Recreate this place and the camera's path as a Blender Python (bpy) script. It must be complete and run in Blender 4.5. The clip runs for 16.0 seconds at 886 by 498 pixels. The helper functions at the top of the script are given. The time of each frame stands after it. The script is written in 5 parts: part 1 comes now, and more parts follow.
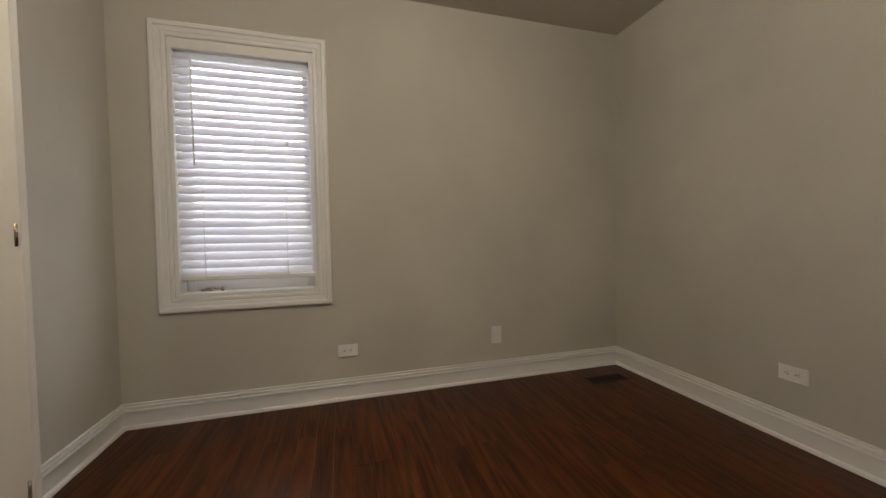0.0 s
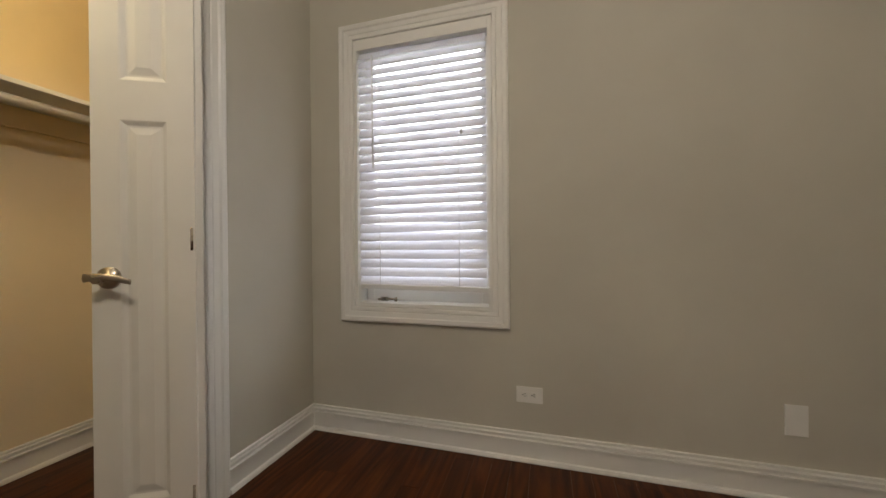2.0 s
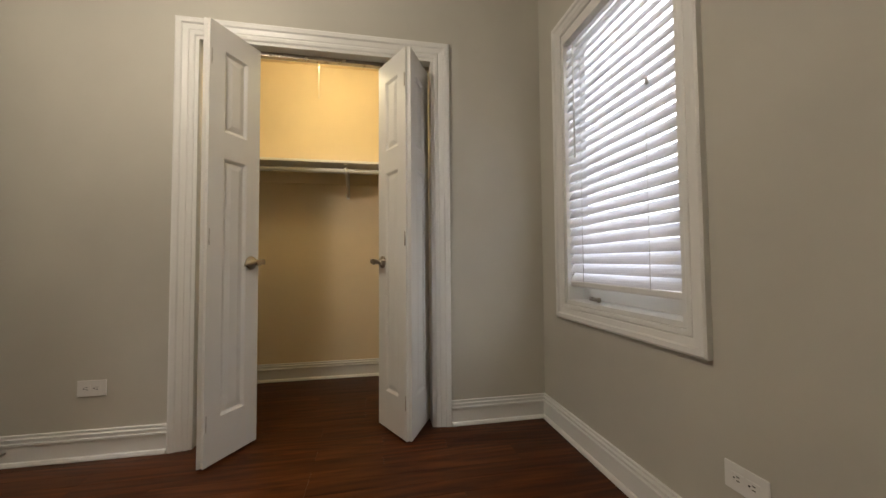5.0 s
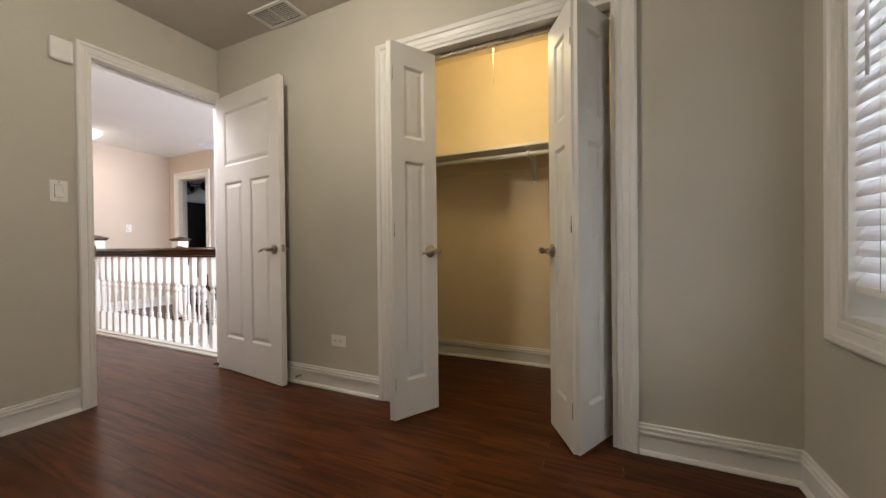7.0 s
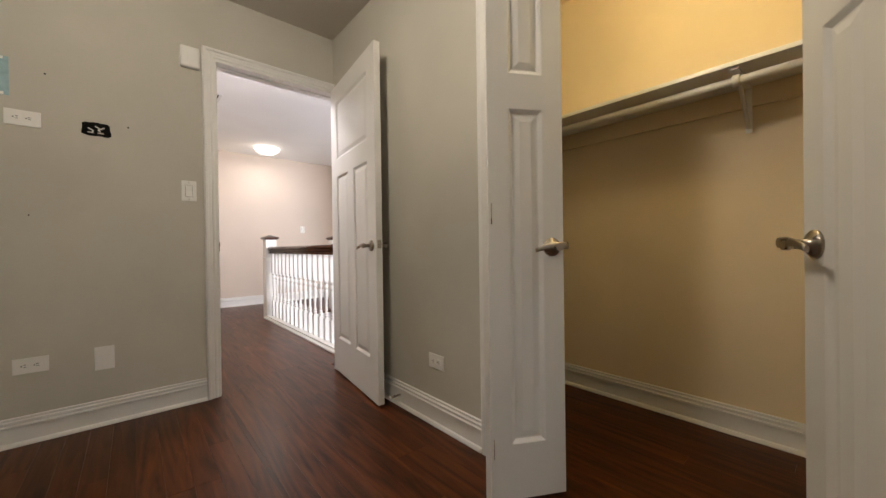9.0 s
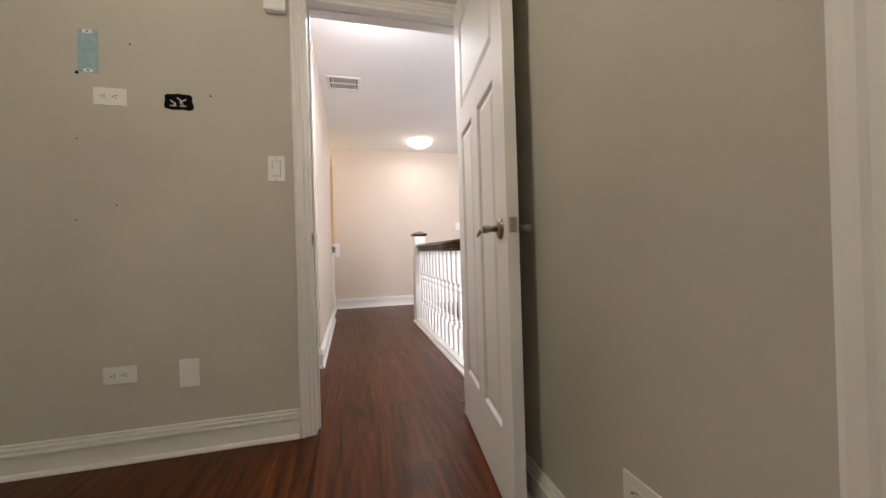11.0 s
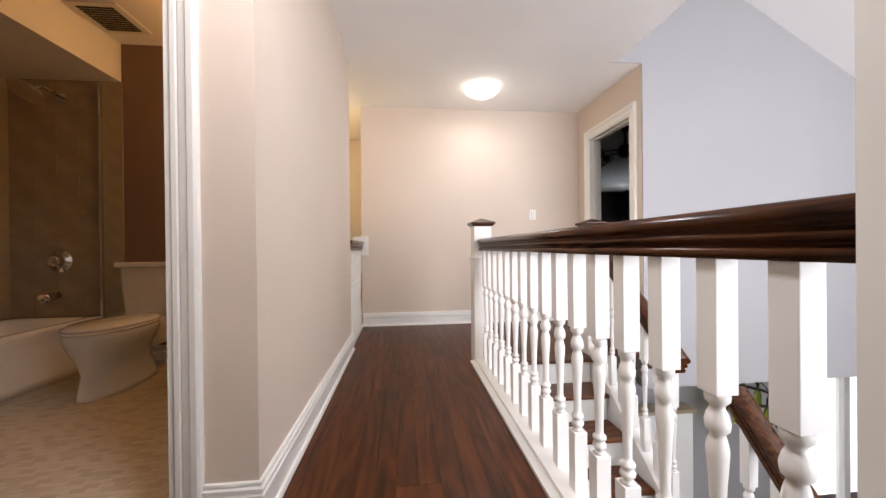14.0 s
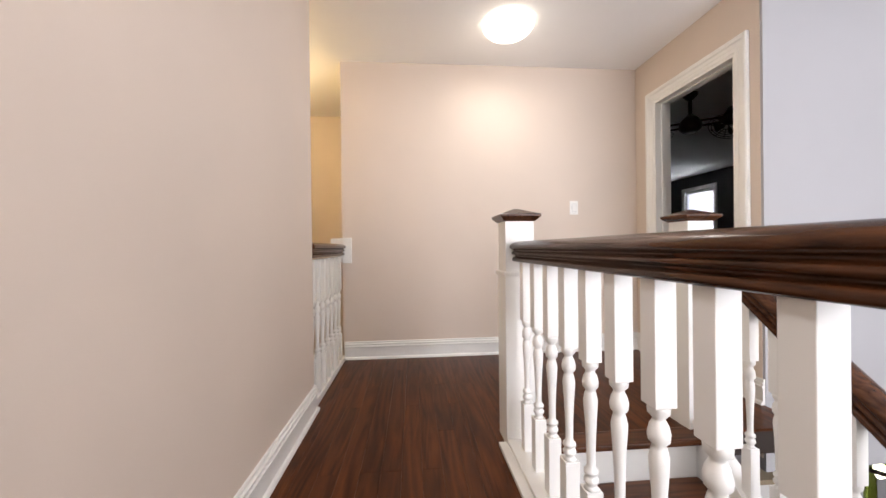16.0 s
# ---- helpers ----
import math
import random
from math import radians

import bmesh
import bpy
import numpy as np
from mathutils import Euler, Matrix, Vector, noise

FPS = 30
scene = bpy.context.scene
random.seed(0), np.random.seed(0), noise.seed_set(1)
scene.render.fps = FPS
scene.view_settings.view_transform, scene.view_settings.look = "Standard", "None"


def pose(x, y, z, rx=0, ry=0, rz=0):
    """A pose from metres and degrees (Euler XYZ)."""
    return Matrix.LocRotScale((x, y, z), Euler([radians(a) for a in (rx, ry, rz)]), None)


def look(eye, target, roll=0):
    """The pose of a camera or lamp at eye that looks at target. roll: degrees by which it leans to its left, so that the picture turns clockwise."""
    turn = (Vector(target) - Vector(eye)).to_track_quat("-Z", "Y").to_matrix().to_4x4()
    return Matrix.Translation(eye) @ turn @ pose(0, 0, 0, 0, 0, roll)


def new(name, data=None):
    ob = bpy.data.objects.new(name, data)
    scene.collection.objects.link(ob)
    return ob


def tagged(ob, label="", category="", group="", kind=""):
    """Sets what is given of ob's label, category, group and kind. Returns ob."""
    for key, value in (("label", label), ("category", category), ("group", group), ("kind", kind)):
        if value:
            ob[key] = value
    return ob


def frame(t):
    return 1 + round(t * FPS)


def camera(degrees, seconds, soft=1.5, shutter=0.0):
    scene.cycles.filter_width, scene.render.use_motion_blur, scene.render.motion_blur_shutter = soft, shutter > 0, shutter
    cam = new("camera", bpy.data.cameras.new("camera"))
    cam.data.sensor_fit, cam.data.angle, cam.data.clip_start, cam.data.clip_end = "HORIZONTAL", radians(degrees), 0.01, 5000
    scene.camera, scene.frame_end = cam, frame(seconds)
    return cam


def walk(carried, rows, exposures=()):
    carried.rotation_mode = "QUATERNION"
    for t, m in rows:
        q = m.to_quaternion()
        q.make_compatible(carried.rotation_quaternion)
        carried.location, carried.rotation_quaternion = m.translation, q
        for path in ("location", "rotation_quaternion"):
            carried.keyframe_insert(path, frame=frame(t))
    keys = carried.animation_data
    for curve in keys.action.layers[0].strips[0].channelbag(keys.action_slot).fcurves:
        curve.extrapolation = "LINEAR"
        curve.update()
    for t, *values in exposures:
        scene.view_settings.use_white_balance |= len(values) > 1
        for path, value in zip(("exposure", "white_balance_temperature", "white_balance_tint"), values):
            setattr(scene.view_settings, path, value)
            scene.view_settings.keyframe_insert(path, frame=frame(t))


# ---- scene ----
cam = camera(102.1, 16.0)
PATH = [
    (0, (0.468, 0.345, 0.967), (1.016, 2.268, 0.901), -0.9),
    (0.5, (0.471, 0.504, 0.96), (0.768, 2.481, 0.909), -1.2),
    (1, (0.469, 0.639, 0.947), (0.51, 2.639, 0.911), -1.1),
    (1.5, (0.507, 0.762, 0.951), (0.278, 2.749, 0.934), -1.2),
    (2, (0.579, 0.904, 0.96), (0.016, 2.823, 0.954), -0.5),
    (2.5, (0.732, 1.036, 0.953), (-0.203, 2.804, 0.958), -0.7),
    (3, (0.887, 1.153, 0.93), (-0.364, 2.713, 0.957), -1.0),
    (3.5, (1.045, 1.285, 0.907), (-0.479, 2.579, 0.948), -1.2),
    (6, (1.303, 1.8, 0.87), (-0.677, 1.518, 0.906), -0.1),
    (6.5, (1.223, 1.882, 0.903), (-0.686, 1.286, 0.9), -0.5),
    (7, (1.132, 1.9, 0.907), (-0.681, 1.056, 0.891), -0.6),
    (7.5, (1.003, 1.91, 0.906), (-0.71, 0.878, 0.878), -0.3),
    (8, (0.825, 1.886, 0.899), (-0.782, 0.695, 0.877), -0.6),
    (8.5, (0.666, 1.808, 0.892), (-0.801, 0.448, 0.873), -0.7),
    (9, (0.494, 1.71, 0.884), (-0.814, 0.198, 0.873), -0.8),
    (9.5, (0.323, 1.584, 0.863), (-0.764, -0.095, 0.862), -0.9),
    (9.6, (0.291, 1.555, 0.86), (-0.752, -0.152, 0.86), -0.9),
    (11.8, (-0.164, 0.507, 0.832), (-0.465, -1.47, 0.83), -1.0),
    (12, (-0.169, 0.394, 0.834), (-0.444, -1.587, 0.826), -0.6),
    (12.5, (-0.208, 0.112, 0.831), (-0.441, -1.875, 0.828), -0.6),
    (13, (-0.216, -0.15, 0.839), (-0.427, -2.139, 0.831), -0.5),
    (13.3, (-0.22, -0.302, 0.833), (-0.431, -2.291, 0.837), -0.5),
    (13.5, (-0.238, -0.402, 0.839), (-0.446, -2.391, 0.836), -0.5),
    (14, (-0.289, -0.663, 0.855), (-0.501, -2.652, 0.847), -0.6),
    (14.5, (-0.316, -0.917, 0.861), (-0.531, -2.905, 0.853), -0.7),
    (15, (-0.337, -1.183, 0.878), (-0.541, -3.173, 0.87), -0.8),
    (15.5, (-0.353, -1.441, 0.886), (-0.544, -3.431, 0.875), -0.8),
    (16, (-0.388, -1.706, 0.895), (-0.555, -3.699, 0.888), -0.7),
]
walk(cam, [(t, look(eye, target, roll)) for t, eye, target, roll in PATH])

# ---------------------------------------------------------------- light
world = bpy.data.worlds.new("sky_world")
scene.world = world
world.use_nodes = True
_wn = world.node_tree.nodes
_sky = _wn.new("ShaderNodeTexSky")
_sky.sky_type, _sky.sun_disc = 'NISHITA', False
_sky.sun_elevation, _sky.sun_rotation = radians(42), radians(200)
world.node_tree.links.new(_sky.outputs[0], _wn["Background"].inputs[0])
_wn["Background"].inputs[1].default_value = 0.12


def area_lamp(name, m, sx, sy, watts, colour):
    d = bpy.data.lights.new(name, 'AREA')
    d.shape, d.size, d.size_y, d.energy, d.color = 'RECTANGLE', sx, sy, watts, colour
    ob = new(name, d)
    ob.matrix_basis = m
    return ob


def bulb_lamp(name, place, watts, colour, radius=0.05):
    d = bpy.data.lights.new(name, 'POINT')
    d.energy, d.color, d.shadow_soft_size = watts, colour, radius
    ob = new(name, d)
    ob.location = place
    return ob


_sun = bpy.data.lights.new("sun", 'SUN')
_sun.energy, _sun.angle, _sun.color = 2.0, radians(10), (1.0, 0.97, 0.92)
new("sun", _sun).matrix_basis = look((2, -12, 12), (0, 0, 0))
area_lamp("window_daylight", pose(-0.02, 2.98, 1.5, -90), 1.3, 1.9, 34, (0.90, 0.95, 1.0))
area_lamp("stair_window_daylight", pose(-3.2, 0.12, 1.2, -90), 3.0, 2.6, 170, (0.97, 0.95, 1.0))
area_lamp("bedroom_daylight", pose(-6.85, -9.0, 1.4, 0, 90, 0), 1.4, 0.9, 170, (0.95, 0.97, 1.0))
area_lamp("patio_door_daylight", pose(-7.2, -5.0, -1.4, 90), 4.0, 2.4, 45, (1.0, 1.0, 1.0))
bulb_lamp("room_ceiling_bulb", (0.58, 0.75, 2.30), 40, (1.0, 0.89, 0.74), 0.12)
bulb_lamp("hall_ceiling_bulb", (-1.05, -4.09, 2.05), 1.5, (1.0, 0.93, 0.86), 0.12)
area_lamp("hall_bowl_light", pose(-1.05, -4.09, 2.308), 0.2, 0.2, 6.0, (1.0, 0.94, 0.88))
# added fill for the near hall, two lamps with no known source there
area_lamp("hall_near_fill_area", pose(-0.20, -1.28, 2.308), 0.2, 0.2, 16, (1.0, 0.95, 1.0))
bulb_lamp("hall_near_fill", (-0.20, -1.28, 2.20), 12, (1.0, 0.95, 1.0), 0.12)
bulb_lamp("closet_bulb_light", (-0.90, 1.30, 2.12), 10.5, (1.0, 0.84, 0.48), 0.12)
bulb_lamp("bathroom_bulb", (0.62, -3.2, 2.05), 16, (1.0, 0.52, 0.17), 0.08)
bulb_lamp("back_stair_bulb", (0.95, -4.6, 2.2), 24, (1.0, 0.78, 0.42), 0.08)


# ---------------------------------------------------------------- materials
def mat(name, colour, rough=0.6, metal=0.0, vary=0.06, scale=3.0, bump=0.05, bump_scale=300.0, coat=0.0, spec=0.5):
    m = bpy.data.materials.new(name)
    m.use_nodes = True
    nt = m.node_tree
    n, l = nt.nodes, nt.links
    b = n["Principled BSDF"]
    b.inputs["Metallic"].default_value = metal
    b.inputs["Coat Weight"].default_value = coat
    b.inputs["Specular IOR Level"].default_value = spec
    tc = n.new("ShaderNodeTexCoord")
    big = n.new("ShaderNodeTexNoise")
    big.inputs["Scale"].default_value, big.inputs["Detail"].default_value = scale, 5
    l.new(tc.outputs["Object"], big.inputs["Vector"])
    ramp = n.new("ShaderNodeValToRGB")
    ramp.color_ramp.elements[0].position, ramp.color_ramp.elements[1].position = 0.3, 0.7
    ramp.color_ramp.elements[0].color = (*[c * (1 - vary) for c in colour], 1)
    ramp.color_ramp.elements[1].color = (*[min(1, c * (1 + vary)) for c in colour], 1)
    l.new(big.outputs["Fac"], ramp.inputs[0])
    l.new(ramp.outputs[0], b.inputs["Base Color"])
    mr = n.new("ShaderNodeMapRange")
    mr.inputs["To Min"].default_value, mr.inputs["To Max"].default_value = rough * 0.88, min(1, rough * 1.12)
    l.new(big.outputs["Fac"], mr.inputs["Value"])
    l.new(mr.outputs[0], b.inputs["Roughness"])
    if bump:
        fine = n.new("ShaderNodeTexNoise")
        fine.inputs["Scale"].default_value, fine.inputs["Detail"].default_value = bump_scale, 3
        l.new(tc.outputs["Object"], fine.inputs["Vector"])
        bp = n.new("ShaderNodeBump")
        bp.inputs["Strength"].default_value, bp.inputs["Distance"].default_value = bump, 0.002
        l.new(fine.outputs["Fac"], bp.inputs["Height"])
        l.new(bp.outputs[0], b.inputs["Normal"])
    return m


def wood(name, dark, light, rough=0.3, along='Y', coat=0.3, swing=0.35, grain=1.0, spec=0.2):
    """Stained oak: long open grain along one axis, each piece shifted and toned by its own random number."""
    m = bpy.data.materials.new(name)
    m.use_nodes = True
    nt = m.node_tree
    n, l = nt.nodes, nt.links
    b = n["Principled BSDF"]
    b.inputs["Coat Weight"].default_value, b.inputs["Coat Roughness"].default_value = coat, 0.22
    b.inputs["Specular IOR Level"].default_value = spec
    tc, oi = n.new("ShaderNodeTexCoord"), n.new("ShaderNodeObjectInfo")
    geo = n.new("ShaderNodeNewGeometry")
    rnd = n.new("ShaderNodeMath")
    rnd.operation = 'ADD'
    l.new(oi.outputs["Random"], rnd.inputs[0])
    l.new(geo.outputs["Random Per Island"], rnd.inputs[1])
    shift = n.new("ShaderNodeVectorMath")
    shift.operation = 'MULTIPLY_ADD'
    shift.inputs[1].default_value = (7.3, 31.7, 3.1)
    comb = n.new("ShaderNodeCombineXYZ")
    for k in range(3):
        l.new(rnd.outputs[0], comb.inputs[k])
    l.new(comb.outputs[0], shift.inputs[0])
    l.new(tc.outputs["Object"], shift.inputs[2])
    mp = n.new("ShaderNodeMapping")
    sc = {'X': (0.09, 1, 1), 'Y': (1, 0.09, 1), 'Z': (1, 1, 0.09)}[along]
    mp.inputs["Scale"].default_value = sc
    l.new(shift.outputs[0], mp.inputs["Vector"])
    fine = n.new("ShaderNodeTexNoise")
    fine.inputs["Scale"].default_value, fine.inputs["Detail"].default_value, fine.inputs["Roughness"].default_value = 230 * grain, 4, 0.6
    l.new(mp.outputs[0], fine.inputs["Vector"])
    wave = n.new("ShaderNodeTexNoise")
    wave.inputs["Scale"].default_value, wave.inputs["Detail"].default_value, wave.inputs["Distortion"].default_value = 20 * grain, 3, 1.6
    l.new(mp.outputs[0], wave.inputs["Vector"])
    mix = n.new("ShaderNodeMath")
    mix.operation = 'MULTIPLY_ADD'
    mix.inputs[1].default_value, mix.inputs[2].default_value = 0.20, 0.06
    l.new(fine.outputs["Fac"], mix.inputs[0])
    add = n.new("ShaderNodeMath")
    add.operation = 'MULTIPLY_ADD'
    add.inputs[1].default_value = 0.72
    l.new(wave.outputs["Fac"], add.inputs[0])
    l.new(mix.outputs[0], add.inputs[2])
    ramp = n.new("ShaderNodeValToRGB")
    ramp.color_ramp.elements[0].position, ramp.color_ramp.elements[1].position = 0.30, 0.74
    ramp.color_ramp.elements[0].color, ramp.color_ramp.elements[1].color = (*dark, 1), (*light, 1)
    # arched growth rings: contour lines of a long, slow noise
    broad = n.new("ShaderNodeTexNoise")
    broad.inputs["Scale"].default_value, broad.inputs["Detail"].default_value = 7 * grain, 1
    l.new(mp.outputs[0], broad.inputs["Vector"])
    times = n.new("ShaderNodeMath")
    times.operation = 'MULTIPLY'
    times.inputs[1].default_value = 18
    l.new(broad.outputs["Fac"], times.inputs[0])
    rings = n.new("ShaderNodeMath")
    rings.operation = 'PINGPONG'
    rings.inputs[1].default_value = 1.0
    l.new(times.outputs[0], rings.inputs[0])
    ringed = n.new("ShaderNodeMath")
    ringed.operation = 'MULTIPLY_ADD'
    ringed.inputs[1].default_value = 0.22
    l.new(rings.outputs[0], ringed.inputs[0])
    lower = n.new("ShaderNodeMath")
    lower.operation = 'SUBTRACT'
    lower.inputs[1].default_value = 0.11
    l.new(add.outputs[0], lower.inputs[0])
    l.new(lower.outputs[0], ringed.inputs[2])
    l.new(ringed.outputs[0], ramp.inputs[0])
    hs = n.new("ShaderNodeHueSaturation")
    mr = n.new("ShaderNodeMapRange")
    mr.inputs["From Max"].default_value = 2.0
    mr.inputs["To Min"].default_value, mr.inputs["To Max"].default_value = 1 - swing, 1 + swing
    l.new(rnd.outputs[0], mr.inputs["Value"])
    l.new(mr.outputs[0], hs.inputs["Value"])
    l.new(ramp.outputs[0], hs.inputs["Color"])
    l.new(hs.outputs[0], b.inputs["Base Color"])
    rr = n.new("ShaderNodeMapRange")
    rr.inputs["To Min"].default_value, rr.inputs["To Max"].default_value = rough * 1.25, rough * 0.8
    l.new(add.outputs[0], rr.inputs["Value"])
    l.new(rr.outputs[0], b.inputs["Roughness"])
    bp = n.new("ShaderNodeBump")
    bp.inputs["Strength"].default_value, bp.inputs["Distance"].default_value = 0.25, 0.001
    l.new(add.outputs[0], bp.inputs["Height"])
    l.new(bp.outputs[0], b.inputs["Normal"])
    return m


def glow(name, colour, strength):
    m = bpy.data.materials.new(name)
    m.use_nodes = True
    b = m.node_tree.nodes["Principled BSDF"]
    b.inputs["Base Color"].default_value = (*colour, 1)
    b.inputs["Emission Color"].default_value = (*colour, 1)
    b.inputs["Emission Strength"].default_value = strength
    return m


def glass(name, colour=(1, 1, 1), rough=0.0):
    m = bpy.data.materials.new(name)
    m.use_nodes = True
    b = m.node_tree.nodes["Principled BSDF"]
    b.inputs["Base Color"].default_value = (*colour, 1)
    b.inputs["Transmission Weight"].default_value, b.inputs["Roughness"].default_value = 1.0, rough
    b.inputs["IOR"].default_value = 1.45
    return m


def slat_material():
    m = mat("blind_slat_white", (0.80, 0.80, 0.82), 0.45, vary=0.02, scale=8, bump=0.03)
    n, l = m.node_tree.nodes, m.node_tree.links
    tr, mx = n.new("ShaderNodeBsdfTranslucent"), n.new("ShaderNodeMixShader")
    tr.inputs[0].default_value = (0.80, 0.79, 0.86, 1)
    mx.inputs[0].default_value = 0.22
    l.new(n["Principled BSDF"].outputs[0], mx.inputs[1])
    l.new(tr.outputs[0], mx.inputs[2])
    l.new(mx.outputs[0], n["Material Output"].inputs[0])
    return m


M_ROOM = mat("room_wall_paint", (0.53, 0.505, 0.44), 0.75, vary=0.10, scale=1.1, bump=0.10, bump_scale=220)
M_HALL = mat("hall_wall_paint", (0.63, 0.535, 0.455), 0.7, vary=0.03, scale=1.6, bump=0.10, bump_scale=220)
M_CEIL = mat("ceiling_paint", (0.90, 0.885, 0.875), 0.85, vary=0.025, scale=1.2, bump=0.10, bump_scale=180)
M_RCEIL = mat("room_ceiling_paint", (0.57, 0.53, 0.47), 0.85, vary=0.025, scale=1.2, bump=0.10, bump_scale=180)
M_TRIM = mat("white_trim_paint", (0.78, 0.77, 0.74), 0.35, vary=0.02, scale=5, bump=0.04, bump_scale=90)
M_DOOR = mat("white_door_paint", (0.76, 0.745, 0.71), 0.5, vary=0.025, scale=4, bump=0.05, bump_scale=120)
M_GREY = mat("pale_grey_wall_paint", (0.375, 0.37, 0.38), 0.75, vary=0.03, scale=1.5, bump=0.08, bump_scale=220)
M_CLOSET = mat("closet_wall_paint", (0.78, 0.65, 0.45), 0.8, vary=0.05, scale=2.0, bump=0.10, bump_scale=200)
M_BROWN = mat("bathroom_brown_paint", (0.20, 0.13, 0.10), 0.7, vary=0.05, scale=2, bump=0.08, bump_scale=220)
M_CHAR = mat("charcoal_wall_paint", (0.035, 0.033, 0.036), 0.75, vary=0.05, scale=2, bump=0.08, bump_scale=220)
M_FLOOR = wood("dark_stained_oak_floor", (0.028, 0.0078, 0.0021), (0.115, 0.033, 0.0085), 0.32, coat=0.05, swing=0.34, spec=0.13)
M_RAIL = wood("dark_stained_oak_rail", (0.022, 0.0075, 0.003), (0.095, 0.034, 0.013), 0.24, coat=0.12, swing=0.1, grain=1.7, spec=0.22)
M_TREAD = wood("dark_stained_oak_tread", (0.036, 0.0115, 0.005), (0.15, 0.052, 0.019), 0.32, coat=0.08, along='X')
M_SUB = mat("dark_subfloor", (0.02, 0.011, 0.007), 0.7)
M_NICKEL = mat("satin_nickel", (0.42, 0.37, 0.31), 0.28, 1.0, vary=0.06, scale=30, bump=0.03)
M_PLATE = mat("white_plastic_plate", (0.80, 0.79, 0.76), 0.35, vary=0.02, scale=10, bump=0.0)
M_SLOT = mat("dark_slot", (0.006, 0.0055, 0.005), 0.8, bump=0, spec=0.1)
M_SLAT = slat_material()
M_GLASS = glass("window_glass")
M_BLUE = mat("pale_blue_gasket", (0.30, 0.45, 0.50), 0.6, vary=0.12, scale=40)
M_CORD = mat("white_cord", (0.75, 0.74, 0.72), 0.8, bump=0.1)
M_PORC = mat("white_porcelain", (0.80, 0.77, 0.71), 0.15, vary=0.015, scale=4, bump=0.0, coat=0.5)
M_CHROME = mat("chrome", (0.70, 0.70, 0.70), 0.14, 1.0, vary=0.03, bump=0.0)
M_TILE = mat("beige_stone_wall_tile", (0.36, 0.29, 0.20), 0.4, vary=0.14, scale=7, bump=0.08, bump_scale=80)
M_GROUT = mat("beige_grout", (0.30, 0.25, 0.19), 0.9, vary=0.08, scale=10)
M_FAN = mat("dark_bronze_metal", (0.035, 0.025, 0.020), 0.4, 0.7, vary=0.1, scale=20)
M_GRILLE = mat("white_enamel_grille", (0.76, 0.75, 0.73), 0.4, vary=0.02)
M_BOTTLE = glass("green_bottle_glass", (0.36, 0.46, 0.07), 0.05)
M_STONE = mat("grey_patio_stone", (0.24, 0.25, 0.27), 0.8, vary=0.3, scale=2.5, bump=0.3, bump_scale=30)


def mosaic_material():
    m = mat("mosaic_tile_floor", (0.50, 0.40, 0.28), 0.45, vary=0.1, scale=6)
    n, l = m.node_tree.nodes, m.node_tree.links
    br = n.new("ShaderNodeTexBrick")
    br.inputs["Scale"].default_value = 1.0
    br.inputs["Brick Width"].default_value, br.inputs["Row Height"].default_value = 0.05, 0.025
    br.inputs["Mortar Size"].default_value = 0.0015
    br.inputs["Color1"].default_value, br.inputs["Color2"].default_value = (0.58, 0.48, 0.35, 1), (0.34, 0.24, 0.15, 1)
    br.inputs["Mortar"].default_value = (0.45, 0.38, 0.28, 1)
    br.inputs["Bias"].default_value = -0.45
    l.new(n["Texture Coordinate"].outputs["Object"], br.inputs["Vector"])
    l.new(br.outputs["Color"], n["Principled BSDF"].inputs["Base Color"])
    return m


M_MOSAIC = mosaic_material()


# ---------------------------------------------------------------- mesh helpers
def box(bm, x0, x1, y0, y1, z0, z1, bevel=0.0):
    vs = [bm.verts.new((x, y, z)) for z in (z0, z1) for x, y in ((x0, y0), (x1, y0), (x1, y1), (x0, y1))]
    fs = [bm.faces.new([vs[i] for i in f]) for f in ((3, 2, 1, 0), (4, 5, 6, 7), (0, 1, 5, 4), (1, 2, 6, 5), (2, 3, 7, 6), (3, 0, 4, 7))]
    if bevel:
        es = list({e for f in fs for e in f.edges})
        bmesh.ops.bevel(bm, geom=es, offset=bevel, segments=2, affect='EDGES', profile=0.6)
    return bm


def lathe(bm, prof, m=None, seg=20):
    """Turns (radius, height) pairs round z, then places them by the matrix m."""
    m = m or Matrix()
    rings = []
    for r, h in prof:
        rings.append([bm.verts.new(m @ Vector((r * math.cos(2 * math.pi * k / seg), r * math.sin(2 * math.pi * k / seg), h))) for k in range(seg)])
    for a, b in zip(rings, rings[1:]):
        for k in range(seg):
            f = bm.faces.new((a[k], a[(k + 1) % seg], b[(k + 1) % seg], b[k]))
            f.smooth = True
    bm.faces.new(rings[0][::-1])
    bm.faces.new(rings[-1])
    return bm


def towards(p0, p1):
    d = Vector(p1) - Vector(p0)
    return Matrix.Translation(p0) @ d.to_track_quat('Z', 'Y').to_matrix().to_4x4(), d.length


def rod(bm, p0, p1, r, seg=12):
    m, n = towards(p0, p1)
    return lathe(bm, [(r, 0), (r, n)], m, seg)


